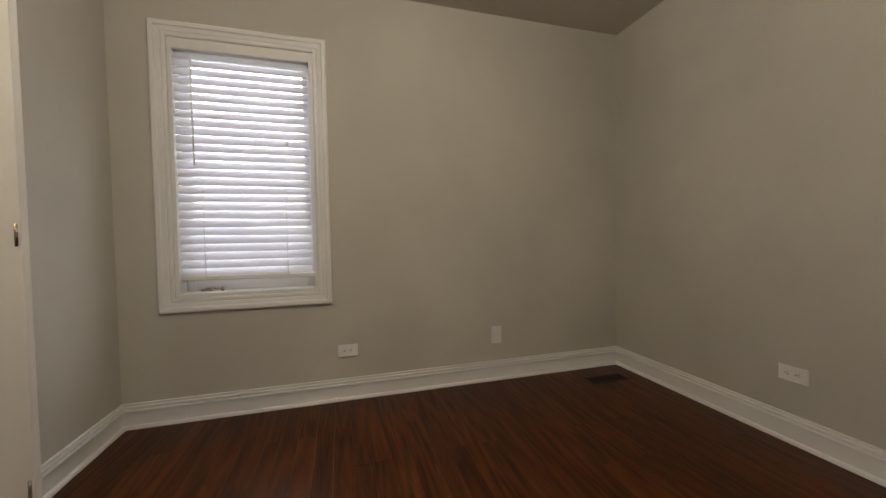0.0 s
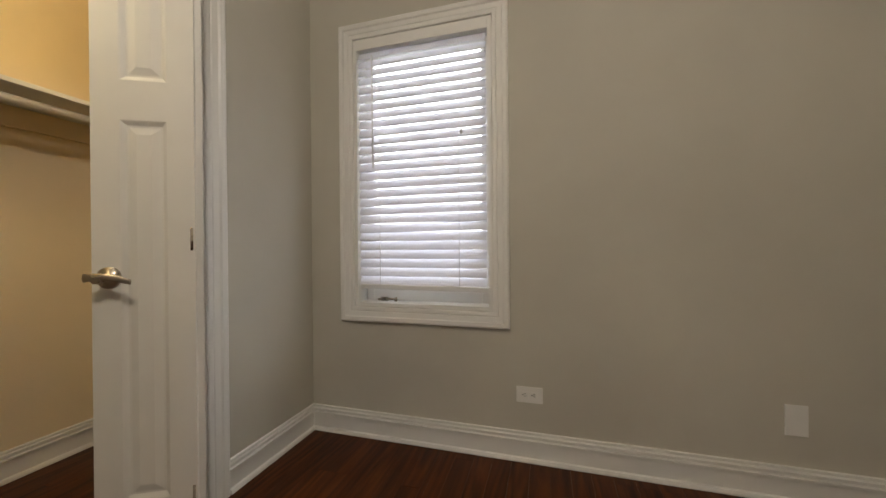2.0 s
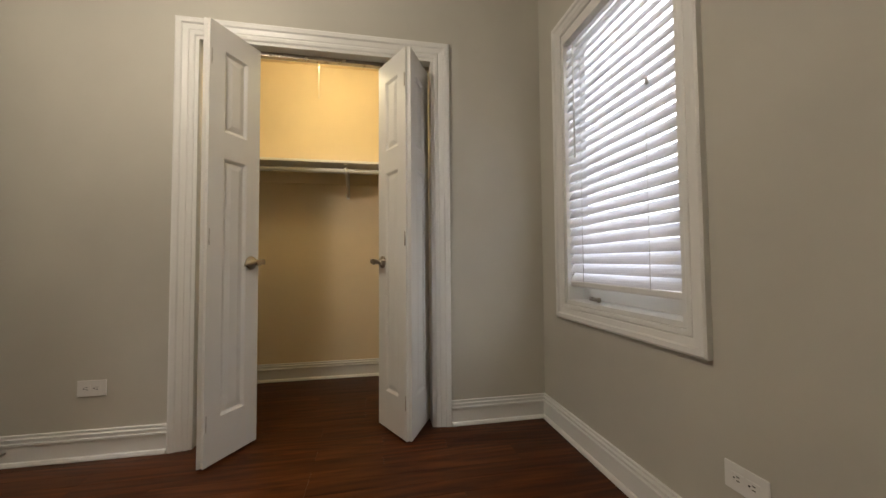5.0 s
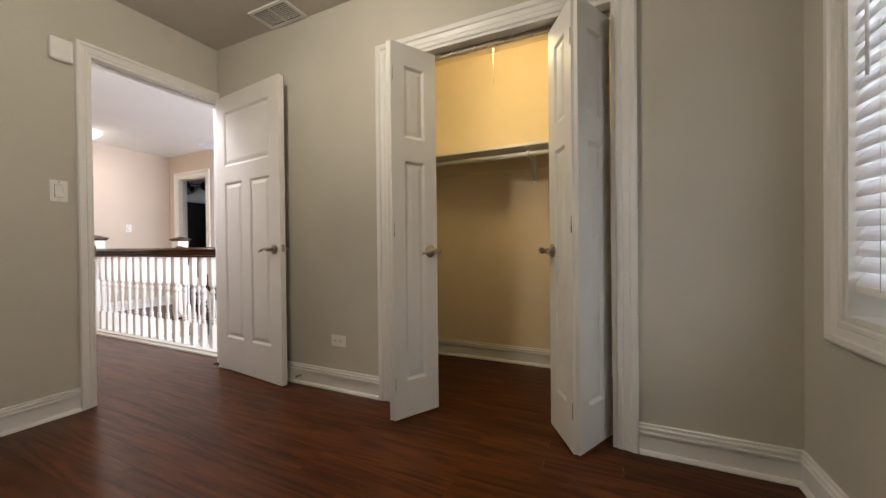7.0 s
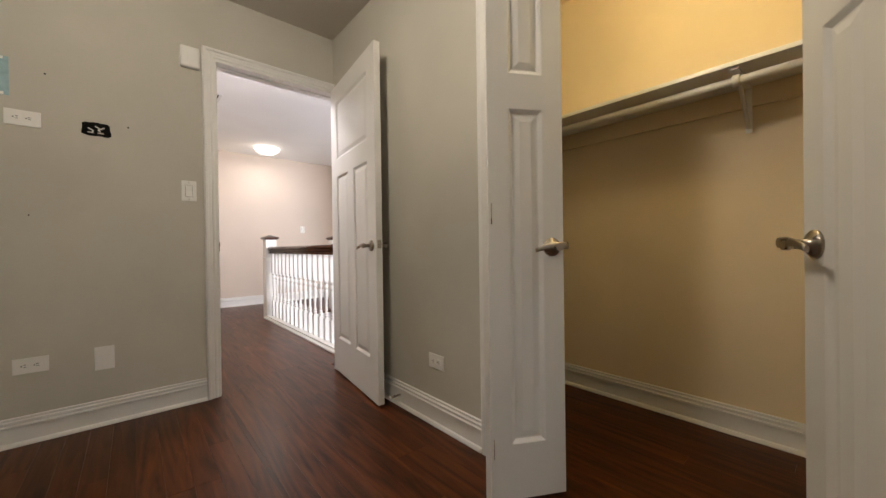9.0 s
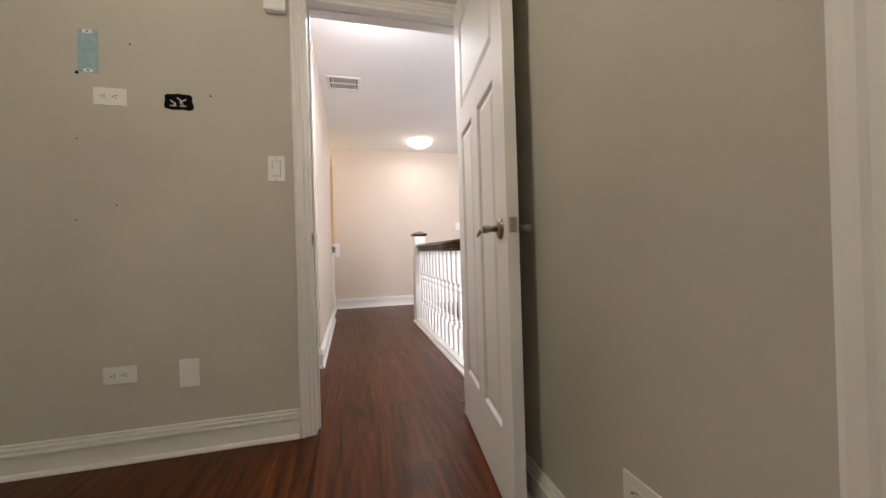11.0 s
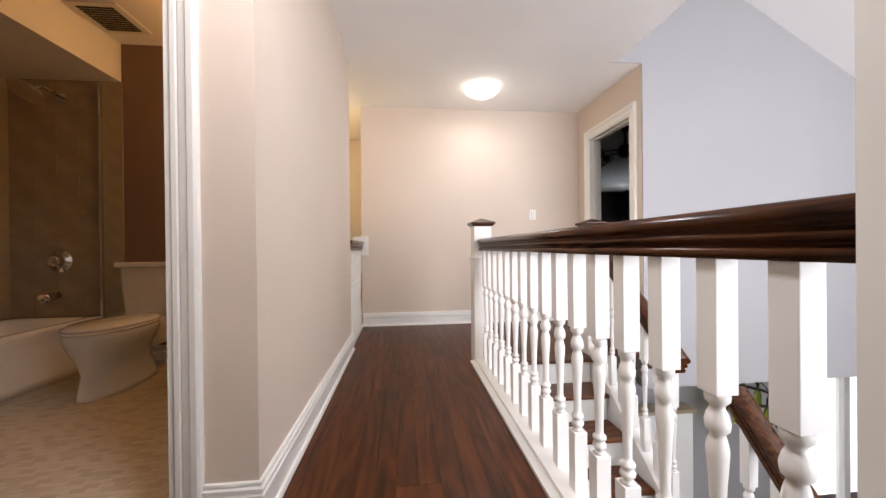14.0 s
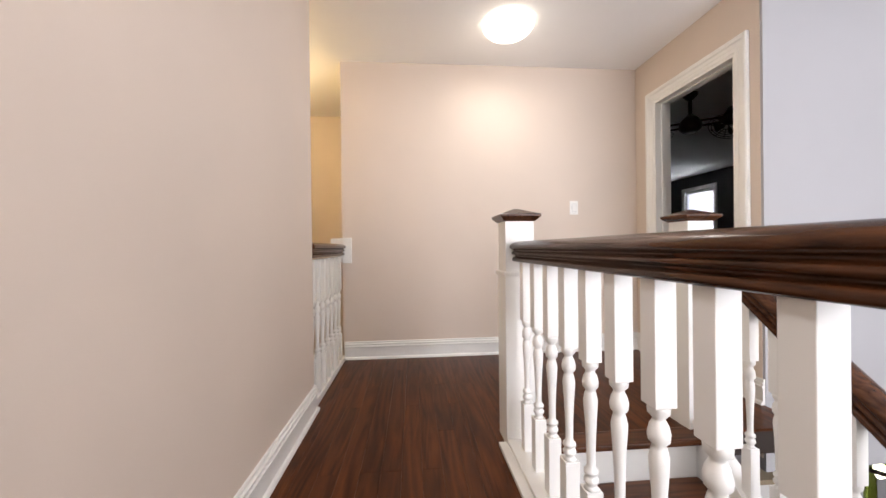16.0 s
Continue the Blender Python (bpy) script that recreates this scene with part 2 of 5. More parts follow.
def loft(bm, sections, closed_ring=True, closed_path=False, cap=True, smooth=False):
    """Joins equal rings of points into a skin."""
    rows = [[bm.verts.new(p) for p in s] for s in sections]
    n = len(rows[0])
    pairs = list(zip(rows, rows[1:])) + ([(rows[-1], rows[0])] if closed_path else [])
    for a, b in pairs:
        for k in range(n if closed_ring else n - 1):
            f = bm.faces.new((a[k], a[(k + 1) % n], b[(k + 1) % n], b[k]))
            f.smooth = smooth
    if cap and closed_ring and not closed_path:
        bm.faces.new(rows[0][::-1])
        bm.faces.new(rows[-1])
    return bm


def link_mesh(name, bm, material):
    bmesh.ops.recalc_face_normals(bm, faces=bm.faces[:])
    me = bpy.data.meshes.new(name)
    bm.to_mesh(me)
    bm.free()
    me.materials.append(material)
    return new(name, me)


def thing(name, place, label, category, group="", kind=""):
    ob = new(name)
    ob.location = place
    ob.empty_display_size = 0.05
    return tagged(ob, label, category, group, kind)


def part(name, bm, material, parent, label=""):
    ob = link_mesh(name, bm, material)
    ob.parent = parent
    if parent.parent is None:
        ob.matrix_parent_inverse = parent.matrix_basis.inverted()
    return tagged(ob, label)


def structure(name, bm, material, label, category):
    return tagged(link_mesh(name, bm, material), label, category, kind="structure")


def B():
    return bmesh.new()


# ---------------------------------------------------------------- the shell
WX, EX, NY, SY, CZ = -0.640, 2.44, 2.555, -0.815, 2.42
HX, HN, HEND = 0.165, -1.82, -4.655          # hall: side wall, bathroom wall, end wall
T = 0.12

bm = B()
WIN = (-0.380, 0.336, 0.664, 2.032)
box(bm, -1.75, WIN[0], NY, NY + 0.15, -0.1, 2.6)
box(bm, WIN[1], EX + T, NY, NY + 0.15, -0.1, 2.6)
box(bm, WIN[0], WIN[1], NY, NY + 0.15, -0.1, WIN[2])
box(bm, WIN[0], WIN[1], NY, NY + 0.15, WIN[3], 2.6)
structure("wall_north", bm, M_ROOM, "warm grey painted wall with a casement window opening", "wall")
bm = B()
CO = (0.74, 1.925, 2.0)
box(bm, WX - T, WX, SY, CO[0], -0.1, 2.6)
box(bm, WX - T, WX, CO[1], NY, -0.1, 2.6)
box(bm, WX - T, WX, CO[0], CO[1], CO[2], 2.6)
structure("wall_west", bm, M_ROOM, "warm grey painted wall with the closet opening", "wall")
bm = B()
box(bm, EX, EX + T, SY, NY, -0.1, 2.6)
structure("wall_east", bm, M_ROOM, "warm grey painted plain wall", "wall")
bm = B()
DO = (-0.70, 0.118, 2.035)
box(bm, WX - T, DO[0], SY - T, SY, -0.1, 2.6)
box(bm, DO[1], EX + T, SY - T, SY, -0.1, 2.6)
box(bm, DO[0], DO[1], SY - T, SY, DO[2], 2.6)
structure("wall_south", bm, M_ROOM, "warm grey painted wall with the room's doorway", "wall")
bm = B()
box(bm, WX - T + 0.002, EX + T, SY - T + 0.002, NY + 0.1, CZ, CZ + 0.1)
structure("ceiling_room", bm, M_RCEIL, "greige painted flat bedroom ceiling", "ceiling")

# closet shell
CB = -1.60
bm = B()
box(bm, CB - 0.1, CB, 0.25, NY, -0.1, 2.6)
structure("wall_closet_back", bm, M_CLOSET, "cream painted closet back wall with scuffs", "wall")
bm = B()
box(bm, CB, WX - T, 0.25, 0.35, -0.1, 2.6)
structure("wall_closet_side_1", bm, M_CLOSET, "cream painted closet side wall", "wall")
bm = B()
box(bm, CB, WX - T, NY - 0.10, NY - 0.004, -0.1, 2.6)
structure("wall_closet_side_2", bm, M_CLOSET, "cream painted closet side wall", "wall")
bm = B()
box(bm, WX - T - 0.012, WX - T - 0.002, 0.35, CO[0] - 0.004, 0, CZ)
box(bm, WX - T - 0.012, WX - T - 0.002, CO[1] + 0.004, NY - 0.1, 0, CZ)
box(bm, WX - T - 0.012, WX - T - 0.002, CO[0] - 0.004, CO[1] + 0.004, CO[2] + 0.004, CZ)
structure("wall_closet_front", bm, M_CLOSET, "cream painted inner face of the closet wall", "wall")
bm = B()
box(bm, CB, WX - T - 0.002, 0.35, NY - 0.1, CZ, CZ + 0.1)
structure("ceiling_closet", bm, M_CLOSET, "cream painted closet ceiling", "ceiling")

# hall shell
bm = B()
box(bm, HX, HX + T, -3.73, HN, -0.1, 2.6)
structure("wall_hall_side", bm, M_HALL, "beige painted hall wall with a sharp outer corner", "wall")
bm = B()
BO = (0.405, 1.13, 2.035)
box(bm, HX + T, BO[0], HN - T, HN, -0.1, 2.6)
box(bm, BO[1], 1.45, HN - T, HN, -0.1, 2.6)
box(bm, BO[0], BO[1], HN - T, HN, BO[2], 2.6)
structure("wall_bathroom_front", bm, M_HALL, "beige painted wall with the bathroom doorway", "wall")
bm = B()
box(bm, 1.33, 1.45, HN, SY - T, -0.1, 2.6)
structure("wall_hall_pocket", bm, M_HALL, "beige painted hall end wall", "wall")
bm = B()
box(bm, -2.44, 0.18, HEND - T, HEND, -3.0, 2.6)
structure("wall_hall_end", bm, M_HALL, "beige painted end wall of the hall", "wall")
FD = (-4.415, -3.69, 2.035)
bm = B()
box(bm, -2.44, -2.32, HEND, FD[0], -0.3, 2.6)
box(bm, -2.44, -2.32, FD[1], -3.545, -0.3, 2.6)
box(bm, -2.44, -2.32, FD[0], FD[1], FD[2], 2.6)
structure("wall_landing", bm, M_HALL, "beige painted wall with a doorway to a dark bedroom", "wall")
bm = B()
box(bm, -2.09, 1.45, HEND - 0.1, SY - T, 2.41, 2.52)
box(bm, -2.319, -2.09, HEND - 0.1, -3.534, 2.41, 2.52)
box(bm, 0.18, 1.45, -6.0, HEND - 0.1, 2.41, 2.52)
structure("ceiling_hall", bm, M_CEIL, "white painted hall ceiling open to the stairwell", "ceiling")

# stairwell and the tall room beyond
def slope(x):
    return 2.85 + (x + 3.57) * 0.577


bm = B()
v = [(-2.323, -0.37), (-2.323, slope(-2.323)), (-8.5, slope(-8.5) + 0.0), (-8.5, -0.37)]
loft(bm, [[(x, -3.53, z) for x, z in v], [(x, -3.64, z) for x, z in v]])
box(bm, -2.322, -2.0, -3.5335, -3.527, 2.410, 3.75)
structure("wall_tall_room", bm, M_GREY, "pale grey painted wall high over the living room", "wall")
bm = B()
v = [(-2.0, slope(-2.0)), (-8.5, slope(-8.5)), (-8.5, slope(-8.5) + 0.1), (-2.0, slope(-2.0) + 0.1)]
loft(bm, [[(x, -3.7, z) for x, z in v], [(x, 0.5, z) for x, z in v]])
structure("ceiling_vaulted", bm, M_CEIL, "white sloped ceiling over the stairwell", "ceiling")
bm = B()
box(bm, -2.09, -2.0, -3.53, 0.4, 2.52, 3.8)
structure("wall_over_hall", bm, M_GREY, "pale grey painted wall above the hall ceiling edge", "wall")
bm = B()
box(bm, -8.5, -4.75, 0.25, 0.4, -3.0, 3.0)
box(bm, -1.70, -0.78, 0.25, 0.4, -3.0, 3.9)
box(bm, -4.75, -1.70, 0.25, 0.4, -3.0, -0.15)
box(bm, -4.75, -1.70, 0.25, 0.4, 2.55, 3.9)
structure("wall_stair_window", bm, M_GREY, "pale grey painted wall round a tall stairwell window", "wall")
bm = B()
box(bm, -8.6, -8.5, -3.53, 0.4, -3.0, 1.2)
structure("wall_tall_room_west", bm, M_GREY, "pale grey painted outer wall", "wall")
bm = B()
box(bm, -0.90, -0.78, SY - T, 0.25, -3.0, 2.6)
box(bm, -0.778, 0.165, -0.96, -0.937, -3.0, -0.12)
structure("wall_stair_side", bm, M_GREY, "pale grey painted wall beside the stairs", "wall")

# lower storey
LZ = -2.80
bm = B()
box(bm, -10.0, 1.45, -6.1, 0.4, LZ - 0.2, LZ)
structure("floor_lower", bm, M_TREAD, "dark wooden floor of the lower storey", "floor")
bm = B()
box(bm, -10.0, -2.44, -4.80, -3.642, -0.42, -0.371)
structure("ceiling_lower", bm, M_CEIL, "white ceiling of the lower rear room", "ceiling")
bm = B()
box(bm, -10.0, -9.9, -4.8, -3.6, LZ, -0.43)
structure("wall_lower_west", bm, M_GREY, "pale grey painted lower wall", "wall")
bm = B()
box(bm, -5.26, -2.44, -4.80, -4.70, LZ, -0.42)
structure("wall_lower_rear", bm, M_GREY, "pale grey painted lower wall beside the patio doors", "wall")

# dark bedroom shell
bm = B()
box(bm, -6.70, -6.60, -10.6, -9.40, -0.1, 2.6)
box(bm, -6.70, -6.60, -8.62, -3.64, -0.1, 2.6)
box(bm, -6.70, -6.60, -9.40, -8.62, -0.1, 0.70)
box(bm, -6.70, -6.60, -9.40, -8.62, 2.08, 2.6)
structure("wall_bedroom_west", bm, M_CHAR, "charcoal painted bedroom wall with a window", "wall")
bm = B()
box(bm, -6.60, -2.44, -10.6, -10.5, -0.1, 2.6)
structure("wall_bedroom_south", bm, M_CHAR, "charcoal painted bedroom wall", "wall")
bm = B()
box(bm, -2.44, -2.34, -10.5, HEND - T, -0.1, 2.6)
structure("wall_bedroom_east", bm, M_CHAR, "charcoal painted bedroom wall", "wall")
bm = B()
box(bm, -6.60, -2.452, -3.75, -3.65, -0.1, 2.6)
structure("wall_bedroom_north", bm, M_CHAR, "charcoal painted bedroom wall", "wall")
bm = B()
box(bm, -6.60, -2.44, -10.5, -3.75, CZ, CZ + 0.1)
structure("ceiling_bedroom", bm, M_CEIL, "white bedroom ceiling in shade", "ceiling")
bm = B()
box(bm, -6.60, -2.44, -10.5, -3.75, -0.1, -0.004)
structure("floor_bedroom", bm, M_TREAD, "dark wooden bedroom floor", "floor")

# back stair recess beyond the short railing
bm = B()
box(bm, 1.33, 1.45, -6.0, -3.85, -3.0, 2.6)
box(bm, 0.06, 1.33, -6.0, -5.9, -3.0, 2.6)
box(bm, 0.06, 0.18, -5.9, HEND - T, -3.0, 2.6)
structure("wall_back_stair", bm, M_HALL, "beige painted walls of the rear stair, lit warm yellow", "wall")
bm = B()
box(bm, HX + T + 0.004, 1.45, -3.85, -3.73, -3.0, 2.6)
structure("wall_back_stair_front", bm, M_HALL, "beige painted wall closing the bathroom", "wall")

# bathroom shell
BY = -3.62
bm = B()
box(bm, HX + T, 2.70, BY - 0.1, BY, -0.1, 2.6)
structure("wall_bathroom_back", bm, M_BROWN, "dark brown painted bathroom wall", "wall")
bm = B()
box(bm, 2.60, 2.70, BY, HN - T, -0.1, 2.6)
structure("wall_bathroom_east", bm, M_GROUT, "bathroom wall behind the tub tiles", "wall")
bm = B()
box(bm, HX + T, HX + T + 0.012, BY, HN - T, 0, 2.6)
structure("wall_bathroom_west", bm, M_BROWN, "dark brown painted bathroom wall", "wall")
bm = B()
box(bm, BO[1], 2.60, HN - T - 0.012, HN - T - 0.001, 0, 2.6)
structure("wall_bathroom_front_inside", bm, M_BROWN, "dark brown painted bathroom wall", "wall")
bm = B()
box(bm, HX + T, 2.70, BY, HN - T, 2.42, 2.5)
structure("ceiling_bathroom", bm, M_CEIL, "cream bathroom ceiling", "ceiling")
bm = B()
box(bm, 1.83, 2.60, BY, HN - T - 0.012, 2.13, 2.42)
structure("soffit_tub", bm, M_CEIL, "cream painted soffit over the tub", "soffit")
bm = B()
box(bm, HX + T, 2.60, BY, HN - T + 0.01, -0.1, 0.004)
structure("floor_bathroom", bm, M_MOSAIC, "tan mosaic tile bathroom floor", "floor")

# floor base
bm = B()
box(bm, CB, EX, SY - T, NY, -0.12, -0.012)
box(bm, -0.775, 1.33, HN - T, SY - T, -0.12, -0.012)
box(bm, -0.80, HX, -3.44, HN - T, -0.12, -0.012)
box(bm, -2.32, HX + 0.03, HEND, -3.30, -0.12, -0.012)
subfloor = structure("floor", bm, M_SUB, "dark stained oak strip floor running through room and hall", "floor")


# ---------------------------------------------------------------- trim
CASE = [(0.0, 0.0), (0.0, 0.010), (0.006, 0.013), (0.020, 0.013), (0.025, 0.010), (0.030, 0.013), (0.052, 0.016), (0.058, 0.023), (0.076, 0.024), (0.085, 0.019), (0.085, 0.0)]


def casing(to_world, a0, a1, z0, z1, loop=False, width=1.0, cut=None):
    """Mitred moulding round an opening; to_world(a, z, d) places a point d in front of the wall. cut keeps a side leg that narrow."""
    bm = B()
    corners = [(a0, z0, -1, -1 if loop else 0), (a0, z1, -1, 1), (a1, z1, 1, 1), (a1, z0, 1, -1 if loop else 0)]
    rings = []
    for a, z, sa, sz in corners:
        ring = []
        for u, d in CASE:
            u *= width
            ua = min(u, cut) if cut and sa < 0 else u
            ring.append(to_world(a + sa * ua, z + sz * u, d))
        rings.append(ring)
    return loft(bm, rings, closed_path=loop)


BASE = [(0.0, 0.0), (0.026, 0.0), (0.026, 0.006), (0.021, 0.016), (0.013, 0.019), (0.013, 0.084), (0.020, 0.088), (0.020, 0.096), (0.011, 0.099), (0.011, 0.103), (0.017, 0.105), (0.017, 0.114), (0.007, 0.117), (0.007, 0.121), (0.011, 0.123), (0.010, 0.129), (0.0, 0.130)]


def baseboard(p0, p1, nx, ny, ends=(0, 0), h=1.0):
    """Skirting with its shoe moulding from p0 to p1; ends: 1 for an inner mitre, -1 for an outer one."""
    bm = B()
    dx, dy = p1[0] - p0[0], p1[1] - p0[1]
    n = math.hypot(dx, dy)
    dx, dy = dx / n, dy / n
    rings = []
    for p, s, e in ((p0, 1, ends[0]), (p1, -1, ends[1])):
        rings.append([(p[0] + nx * d + dx * s * e * d, p[1] + ny * d + dy * s * e * d, z * h + 0.001) for d, z in BASE])
    loft(bm, rings)
    return structure("baseboard", bm, M_TRIM, "white moulded baseboard with shoe moulding", "baseboard")


baseboard((WX, NY), (EX, NY), 0, -1, (1, 1))
baseboard((EX, NY), (EX, SY), -1, 0, (1, 1))
baseboard((WX, NY), (WX, CO[1] + 0.087), 1, 0, (1, 0))
baseboard((WX, CO[0] - 0.087), (WX, SY), 1, 0, (0, 0))
baseboard((DO[1] + 0.057, SY), (EX, SY), 0, 1, (0, 1))
baseboard((CB, 0.35), (CB, NY - 0.1), 1, 0, (1, 1))
baseboard((CB, 0.35), (WX - T - 0.012, 0.35), 0, 1, (1, 0))
baseboard((CB, NY - 0.1), (WX - T - 0.012, NY - 0.1), 0, -1, (1, 0))
baseboard((HX, HN), (HX, -3.73), -1, 0, (-1, -1), 1.1)
baseboard((BO[0] - 0.082, HN), (HX, HN), 0, 1, (0, -1), 1.1)
baseboard((HX, -3.73), (HX + 0.1, -3.73), 0, -1, (-1, 0), 1.1)
baseboard((0.17, HEND), (-2.32, HEND), 0, 1, (0, 1), 1.1)
baseboard((-2.32, HEND), (-2.32, FD[0] - 0.087), 1, 0, (1, 0), 1.1)
baseboard((-2.32, FD[1] + 0.087), (-2.32, -3.53), 1, 0, (0, 0), 1.1)
baseboard((HX + T + 0.012, BY), (1.80, BY), 0, 1, (0, 0))


def trim(name, bm, label, category="door trim"):
    return structure(name, bm, M_TRIM, label, category)


trim("trim_window", casing(lambda a, z, d: (a, NY - d, z), *WIN[:2], WIN[2], WIN[3], loop=True, width=0.88), "white moulded window casing", "window trim")
trim("trim_closet", casing(lambda a, z, d: (WX + d, a, z), CO[0], CO[1], 0, CO[2]), "white moulded closet door casing")
trim("trim_door", casing(lambda a, z, d: (a, SY + d, z), DO[0], DO[1], 0, DO[2], cut=0.024, width=0.64), "white moulded door casing")
trim("trim_bathroom", casing(lambda a, z, d: (a, HN + d, z), BO[0], BO[1], 0, BO[2], width=0.95), "white moulded bathroom door casing")
trim("trim_bedroom", casing(lambda a, z, d: (-2.32 + d, a, z), FD[0], FD[1], 0, FD[2]), "white moulded bedroom door casing")


def jamb(name, along, a0, a1, top, d0, d1, label, stop=None):
    """Lining of a doorway: two legs, a head and, where given, a door stop."""
    t = 0.016

    def put(u0, u1, v0, v1, z0, z1):
        box(bm, u0, u1, v0, v1, z0, z1) if along == 'x' else box(bm, v0, v1, u0, u1, z0, z1)
    bm = B()
    put(a0, a0 + t, d0, d1, 0, top - t)
    put(a1 - t, a1, d0, d1, 0, top - t)
    put(a0, a1, d0, d1, top - t, top)
    if stop:
        put(a0 + t, a0 + t + 0.01, *stop, 0, top - t - 0.01)
        put(a1 - t - 0.01, a1 - t, *stop, 0, top - t - 0.01)
        put(a0 + t, a1 - t, *stop, top - t - 0.01, top - t)
    return trim(name, bm, label)


jamb("jamb_door", 'x', DO[0], DO[1], DO[2], SY - T - 0.003, SY + 0.006, "white painted door jamb with stop", (SY - 0.08, SY - 0.045))
jamb("jamb_bathroom", 'x', BO[0], BO[1], BO[2], HN - T - 0.003, HN + 0.006, "white painted bathroom door jamb", (HN - 0.08, HN - 0.045))
jamb("jamb_closet", 'y', CO[0], CO[1], CO[2], WX - T - 0.003, WX + 0.006, "white painted closet jamb")
jamb("jamb_bedroom", 'y', FD[0], FD[1], FD[2], -2.443, -2.314, "white painted bedroom door jamb", (-2.40, -2.365))
bm = B()
box(bm, -0.72, -0.69, CO[0] + 0.017, CO[1] - 0.017, CO[2] - 0.037, CO[2] - 0.017)
structure("closet_track", bm, M_NICKEL, "metal bifold door track under the closet head", "door track")


# ---------------------------------------------------------------- window and blind
window = thing("window_1", (-0.02, NY + 0.09, WIN[2]), "white casement window behind a lowered blind", "window", kind="structure")
bm = B()
fx0, fx1, fz0, fz1 = WIN[0] + 0.002, WIN[1] - 0.002, WIN[2] + 0.002, WIN[3] - 0.002
box(bm, fx0, fx0 + 0.018, NY - 0.004, NY + 0.15, fz0, fz1)
box(bm, fx1 - 0.018, fx1, NY - 0.004, NY + 0.15, fz0, fz1)
box(bm, fx0 + 0.018, fx1 - 0.018, NY - 0.004, NY + 0.15, fz0, fz0 + 0.018)
box(bm, fx0 + 0.018, fx1 - 0.018, NY - 0.004, NY + 0.15, fz1 - 0.018, fz1)
part("window_frame", bm, M_TRIM, window)
bm = B()
sx0, sx1, sz0, sz1 = fx0 + 0.02, fx1 - 0.02, fz0 + 0.02, fz1 - 0.02
for a in ((sx0, sx0 + 0.045, sz0, sz1), (sx1 - 0.045, sx1, sz0, sz1), (sx0 + 0.045, sx1 - 0.045, sz0, sz0 + 0.09), (sx0 + 0.045, sx1 - 0.045, sz1 - 0.05, sz1)):
    box(bm, a[0], a[1], NY + 0.085, NY + 0.125, a[2], a[3], 0.003)
sash = part("window_sash", bm, M_TRIM, window)
bm = B()
box(bm, sx0 + 0.04, sx1 - 0.04, NY + 0.102, NY + 0.106, sz0 + 0.085, sz1 - 0.045)
pane = part("pane", bm, M_GLASS, window)
pane.visible_shadow = False
# shadow gap between slats and frame, put in as a near-black strip
bm = B()
box(bm, fx1 - 0.0195, fx1 - 0.0182, NY + 0.012, NY + 0.084, fz0 + 0.03, fz1 - 0.06)
part("gap_shade", bm, M_SLOT, window, "dark strip standing in for the shadow gap beside the blind")
bm = B()
box(bm, -0.285, -0.225, NY + 0.062, NY + 0.085, fz0 + 0.02, fz0 + 0.032, 0.003)
rod(bm, (-0.255, NY + 0.075, fz0 + 0.028), (-0.25, NY + 0.045, fz0 + 0.038), 0.007)
rod(bm, (-0.25, NY + 0.045, fz0 + 0.038), (-0.17, NY + 0.035, fz0 + 0.034), 0.006)
lathe(bm, [(0.004, -0.012), (0.008, -0.008), (0.008, 0.008), (0.004, 0.012)], Matrix.Translation((-0.168, NY + 0.034, fz0 + 0.034)), 12)
part("crank_handle", bm, M_NICKEL, window, "grey metal casement crank handle")

blind = thing("window_blind", (-0.02, NY + 0.04, fz1), "white horizontal slat blind, lowered nearly to the sill", "window blind")
bx0, bx1 = fx0 + 0.019, fx1 - 0.030
bm = B()
box(bm, bx0 - 0.006, fx1 - 0.02, NY + 0.002, NY + 0.062, fz1 - 0.055, fz1 - 0.019, 0.003)
part("headrail", bm, M_TRIM, blind)
bm = B()
box(bm, bx0 - 0.008, fx1 - 0.018, NY - 0.008, NY + 0.001, fz1 - 0.056, fz1 - 0.012, 0.003)
part("valance", bm, M_TRIM, blind)
SL_N, SL_TOP, SL_BOT = 27, fz1 - 0.072, fz0 + 0.130
bm = B()
w = 0.025
rings = []
for x in (bx0, bx1):
    ring = [(x, s * w, 0.0035 * (1 - (s ** 2)) + 0.0013) for s in (-1, -0.6, -0.2, 0.2, 0.6, 1)]
    ring += [(x, s * w, 0.0035 * (1 - (s ** 2)) - 0.0013) for s in (1, 0.6, 0.2, -0.2, -0.6, -1)]
    rings.append(ring)
loft(bm, rings)
first = part("slat", bm, M_SLAT, blind)
first.matrix_parent_inverse = blind.matrix_basis.inverted()
for k in range(SL_N):
    z = SL_TOP + (SL_BOT - SL_TOP) * k / (SL_N - 1)
    ob = first if k == 0 else first.copy()
    if k:
        scene.collection.objects.link(ob)
    droop = random.uniform(-0.25, 0.25) + (0.4 if k in (23, 24) else 0.0)
    ob.matrix_basis = pose(0, NY + 0.024, z, 62 + random.uniform(-2.5, 2.5), droop, 0)
bm = B()
box(bm, bx0 - 0.002, bx1 + 0.006, NY + 0.008, NY + 0.058, fz0 + 0.084, fz0 + 0.110, 0.006)
part("bottom_rail", bm, M_TRIM, blind).rotation_euler = (0, radians(0.5), 0)
for x in (bx0 + 0.12, bx1 - 0.13):
    for yy in (NY + 0.006, NY + 0.046):
        bm = B()
        rod(bm, (x, yy, fz0 + 0.10), (x, yy, fz1 - 0.07), 0.0010, 5)
        part("ladder_cord", bm, M_CORD, blind)
bm = B()
